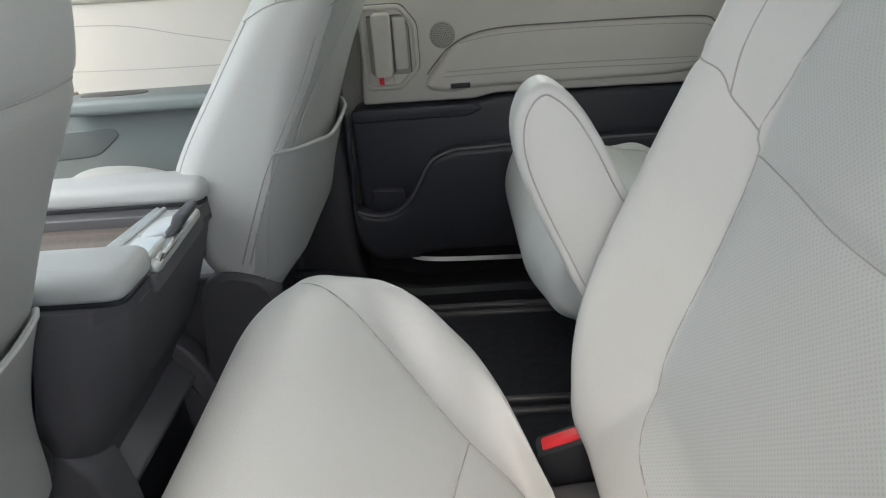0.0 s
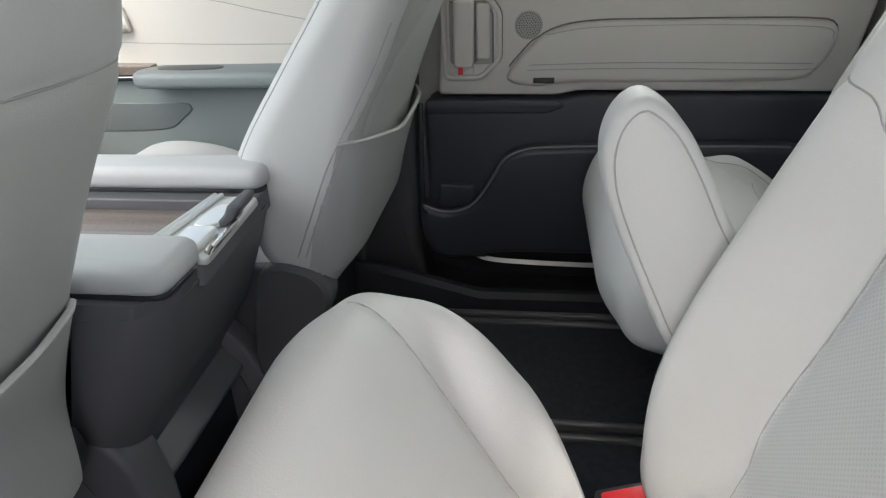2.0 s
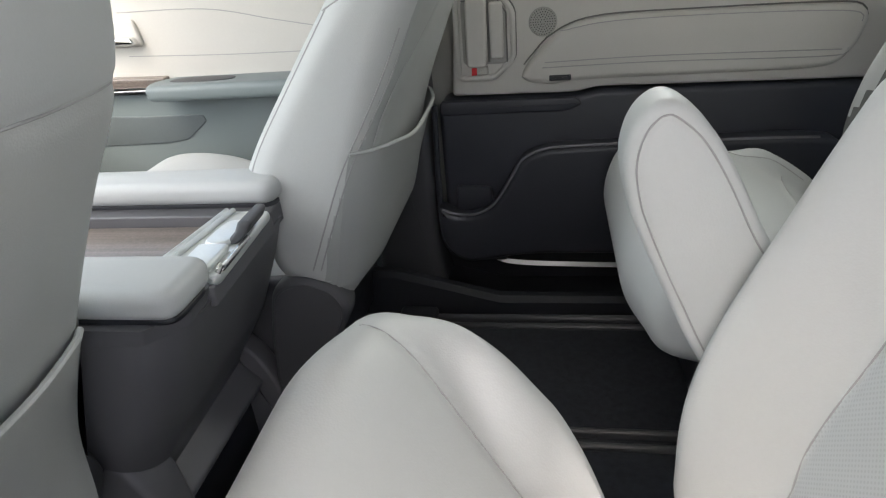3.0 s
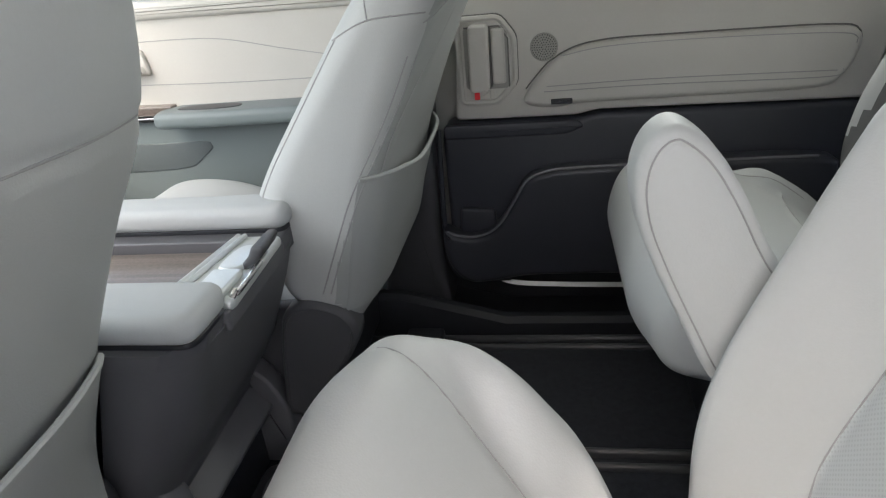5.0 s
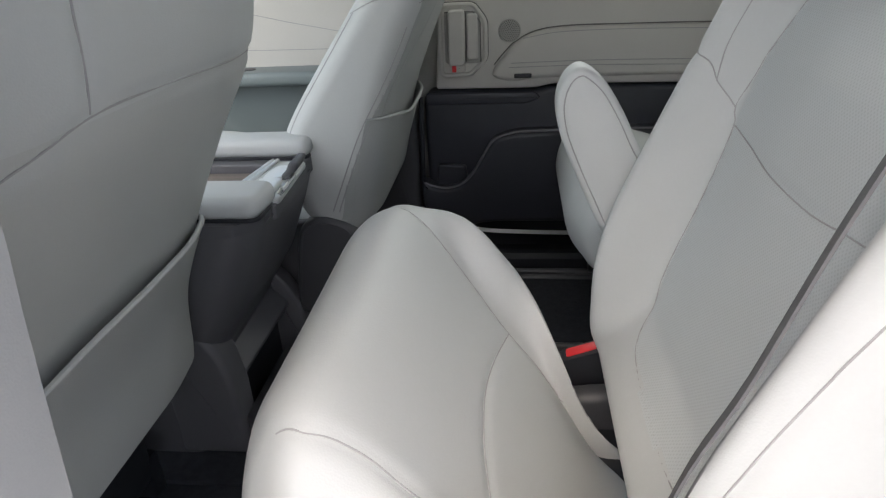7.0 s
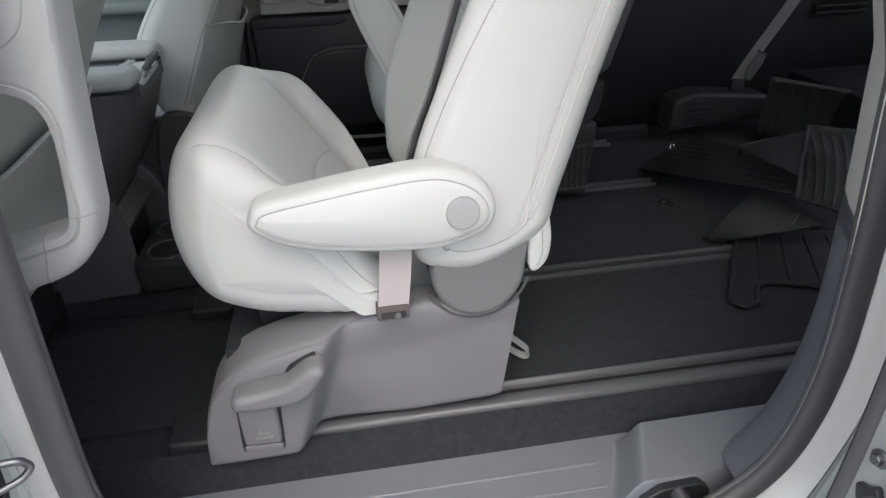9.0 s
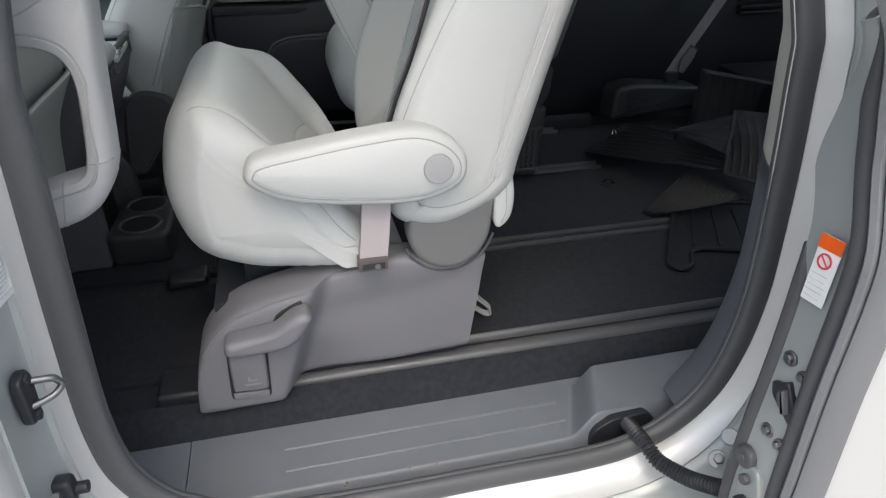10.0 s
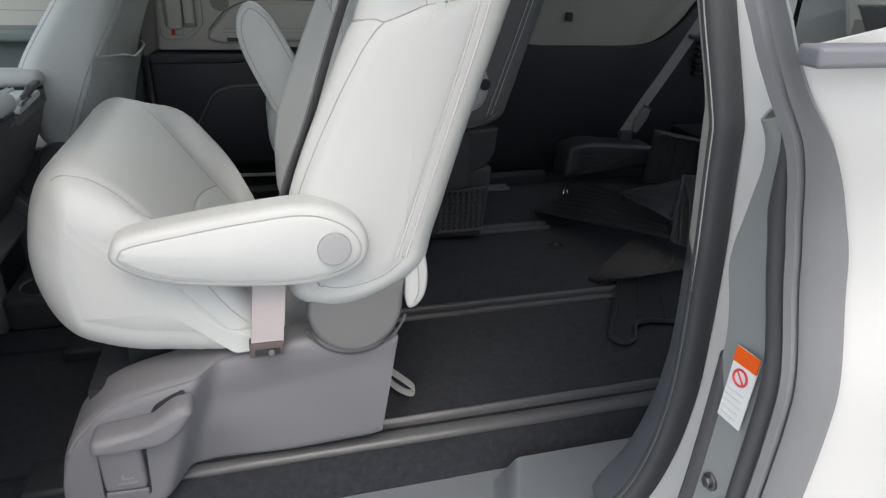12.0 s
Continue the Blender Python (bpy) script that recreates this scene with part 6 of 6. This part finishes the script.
MESHMAT = material("mat_underside", (0.020, 0.0205, 0.023), 0.5, vary=0.15)
rubber_mat("black ribbed rubber floor mat lying on the carpet", (0.934, 0.990, 0.446), (1.150, 1.15, 0.470), (1.180, 0.63, 0.568), (1.076, 0.537, 0.553), 8, 0, 0.006, 0.006)
flat_mat()
rubber_mat("folded black mat showing its dimpled underside", (0.910, 0.590, 0.437), (0.925, 0.570, 0.437), (1.111, 0.471, 0.505), (1.075, 0.66, 0.515), 5, 1, 0.0, 0.006, mesh_side=True)
rubber_mat("black rubber mat folded into a triangle", (1.080, 0.785, 0.574), (1.085, 0.775, 0.574), (1.067, 0.53, 0.598), (1.213, 0.715, 0.628), 3, 0, 0.004)
rubber_mat("black ribbed rubber mat leaning on its edge", (1.073, 0.530, 0.546), (1.135, 0.41, 0.545), (1.31, 0.59, 0.650), (1.199, 0.700, 0.643), 7, 0, 0.007, 0.012, arch=0.30)
rubber_mat("large black ribbed mat propped up at the back", (1.362, 1.11, 0.470), (1.70, 0.98, 0.470), (1.66, 0.985, 0.60), (1.358, 1.09, 0.655), 9, 0, 0.007, 0.01)
clip = thing("mat_clip", "small bright metal clip on a floor mat", "clip", at=(1.06, 1.07, 0.48))
part("clip_hook", tube(spline([(1.055, 1.06, 0.474), (1.06, 1.065, 0.486), (1.07, 1.07, 0.482), (1.068, 1.06, 0.472)], 16), 0.0025, 8), CHROME, clip)
anchor = thing("floor_anchor", "round dark floor anchor plug in the carpet", "anchor", at=(0.918, 0.798, FLOOR))
part("anchor_ring", tube([(0.918 + 0.018 * math.cos(a), 0.798 + 0.018 * math.sin(a), FLOOR + 0.001) for a in [2 * math.pi * k / 24 for k in range(25)]], 0.005, 8), MATRUBBER, anchor)
part("anchor_plug", disc((0.918, 0.798, FLOOR - 0.002), (0, 0, 1), 0.009, 0.006), STEEL, anchor)
lp = thing("pull_strap", "pale grey webbing pull strap loop on the floor", "strap", at=(0.37, 0.25, FLOOR))
part("loop", strip(spline([(0.345, 0.245, 0.49), (0.362, 0.25, 0.462), (0.385, 0.254, 0.440), (0.398, 0.256, 0.437), (0.397, 0.257, 0.448), (0.378, 0.254, 0.470), (0.35, 0.248, 0.50)], 40), (0.2, 1, 0.1), 0.016, 0.0022), material("strap_webbing", (0.42, 0.42, 0.42), 0.8, fine=900, bump=0.5), lp)
cv = thing("jack_cover", "dark plastic cover with slots low on the cargo side", "cover", at=(1.28, 1.24, 0.5))
cvb = part("cover_body", puff(rounded([(1.12, 0.47), (1.13, 0.575), (1.20, 0.59), (1.45, 0.565), (1.45, 0.50), (1.24, 0.48)], 0.02), 1.20, 1.30, 0.015, "xzy", mid=0, cap=3), material("cover_plastic", (0.028, 0.029, 0.033), 0.45), cv)
for k in range(4):
    part("slot", boxes((1.170, 1.250, 1.196, 1.203, 0.503 + 0.017 * k, 0.512 + 0.017 * k)), BLACK, cvb)
rb = thing("rear_seat_belt", "grey third-row seat belt hanging against the side trim", "seat belt", at=(1.45, 1.3, 0.7))
part("webbing", strip(spline([(1.350, 1.25, 0.605), (1.40, 1.25, 0.69), (1.525, 1.27, 0.865), (1.64, 1.30, 1.03), (1.72, 1.33, 1.20)], 30), (1, 0, -0.6), 0.038, 0.003), material("rear_webbing", (0.20, 0.19, 0.195), 0.8, vary=0.08, fine=900, bump=0.5), rb)
part("belt_tongue", puff(rounded([(1.372, 0.612), (1.392, 0.604), (1.424, 0.655), (1.430, 0.682), (1.405, 0.694), (1.376, 0.650)], 0.006), 1.238, 1.247, 0.003, "xzy", mid=0, cap=2), material("tongue_plastic", (0.13, 0.125, 0.13), 0.5), rb, "grey moulded belt tongue")
part("tongue_slot", tube([(1.402, 1.240, 0.697), (1.434, 1.240, 0.680)], 0.003, 6), BLACK, rb)
part("belt_guide", boxes((1.548, 1.592, 1.262, 1.276, 0.905, 0.918), bevel=0.004), BLACK, rb)
part("belt_anchor", boxes((1.330, 1.378, 1.238, 1.262, 0.570, 0.612), bevel=0.010), BLACK, rb)
vg = thing("air_vent", "black louvred air vent in the side trim", "vent", at=(1.74, 1.39, 0.85))
for k in range(9):
    part("louvre", boxes((1.67, 1.86, 1.375, 1.40, 0.765 + 0.021 * k, 0.775 + 0.021 * k), bevel=0.003), CARGO_SHADE, vg)
mp2 = thing("seat_net", "dark elastic net pocket on the seat base side", "net", at=(0.66, 0.85, 0.5))
bm = bmesh.new()
for k in range(8):
    for e in (-1, 1):
        tube([(0.605 + 0.015 * k + 0.004 * e * (-1) ** q, 0.852 + 0.001 * e, 0.475 + 0.0135 * q) for q in range(9)], 0.0018, 5, bm)
part("net_mesh", bm, DARK, mp2)
part("net_rim", tube([(0.60, 0.852, 0.59), (0.66, 0.848, 0.585), (0.725, 0.852, 0.59)], 0.004, 6), DARK, mp2)
part("net_hem", tube([(0.60, 0.852, 0.472), (0.725, 0.852, 0.472)], 0.004, 6), DARK, mp2)

# ---- outside the far windows ----
def parked_car(label, x, y, m):
    """A saloon seen from its side."""
    car = thing("parked_car", label, "car", "parked cars", at=(x, y, 0))
    body = rounded([(-2.2, 0.28), (-2.25, 0.62), (-2.05, 0.80), (-1.2, 0.90), (-0.55, 1.36), (0.75, 1.40), (1.55, 0.98), (2.15, 0.92), (2.25, 0.45), (2.2, 0.28)], 0.12)
    bd = part("body", puff([(q.x + x, q.y) for q in body], y, y + 1.75, 0.14, "xzy", mid=1), m, car)
    for x0, x1, x2, x3 in ((-0.98, -0.48, 0.10, 0.10), (0.16, 0.16, 0.70, 1.18)):
        part("side_window", puff(rounded([(x + x0, 0.94), (x + x1, 1.30), (x + x2, 1.32), (x + x3, 0.96)], 0.04), y - 0.006, y + 0.05, 0.003, "xzy", mid=0), TINT, bd, "dark side window")
    for q in (-1.38, 1.36):
        w = part("wheel", disc((x + q, y - 0.01, 0.32), (0, 1, 0), 0.32, 0.22, bevel=0.03), RUBBER, car)
        part("rim", disc((x + q, y - 0.02, 0.32), (0, 1, 0), 0.21, 0.03, bevel=0.01), CHROME, w, "bright alloy rim")
    part("door_line", boxes((x + 0.12, x + 0.135, y - 0.003, y + 0.01, 0.40, 0.93)), RUBBER, bd)
    return car


parked_car("dark grey saloon parked beyond the far side", -3.0, 8.0, material("dark_car_paint", (0.06, 0.065, 0.07), 0.25, metal=0.3, coat=0.6, bump=0.0))
parked_car("white saloon parked beyond the far side", -8.3, 8.4, PAINT)
parked_car("silver saloon parked beyond the far side", 2.2, 8.2, material("grey_car_paint", (0.35, 0.36, 0.37), 0.25, metal=0.4, coat=0.6, bump=0.0))
mr = thing("side_mirror", "silver door mirror outside the front passenger window", "mirror", at=(-0.9, 1.72, 1.1))
part("mirror_shell", puff(spline([(1.66, 1.10), (1.70, 1.20), (1.80, 1.235), (1.90, 1.20), (1.92, 1.14), (1.86, 1.10), (1.74, 1.085)], 40, True), -0.965, -0.860, 0.03, "yzx", mid=0, crown=0.01), PAINT, mr)
part("mirror_foot", tube([(-0.92, 1.60, 1.10), (-0.92, 1.70, 1.13)], 0.02, 10), BLACK, mr)
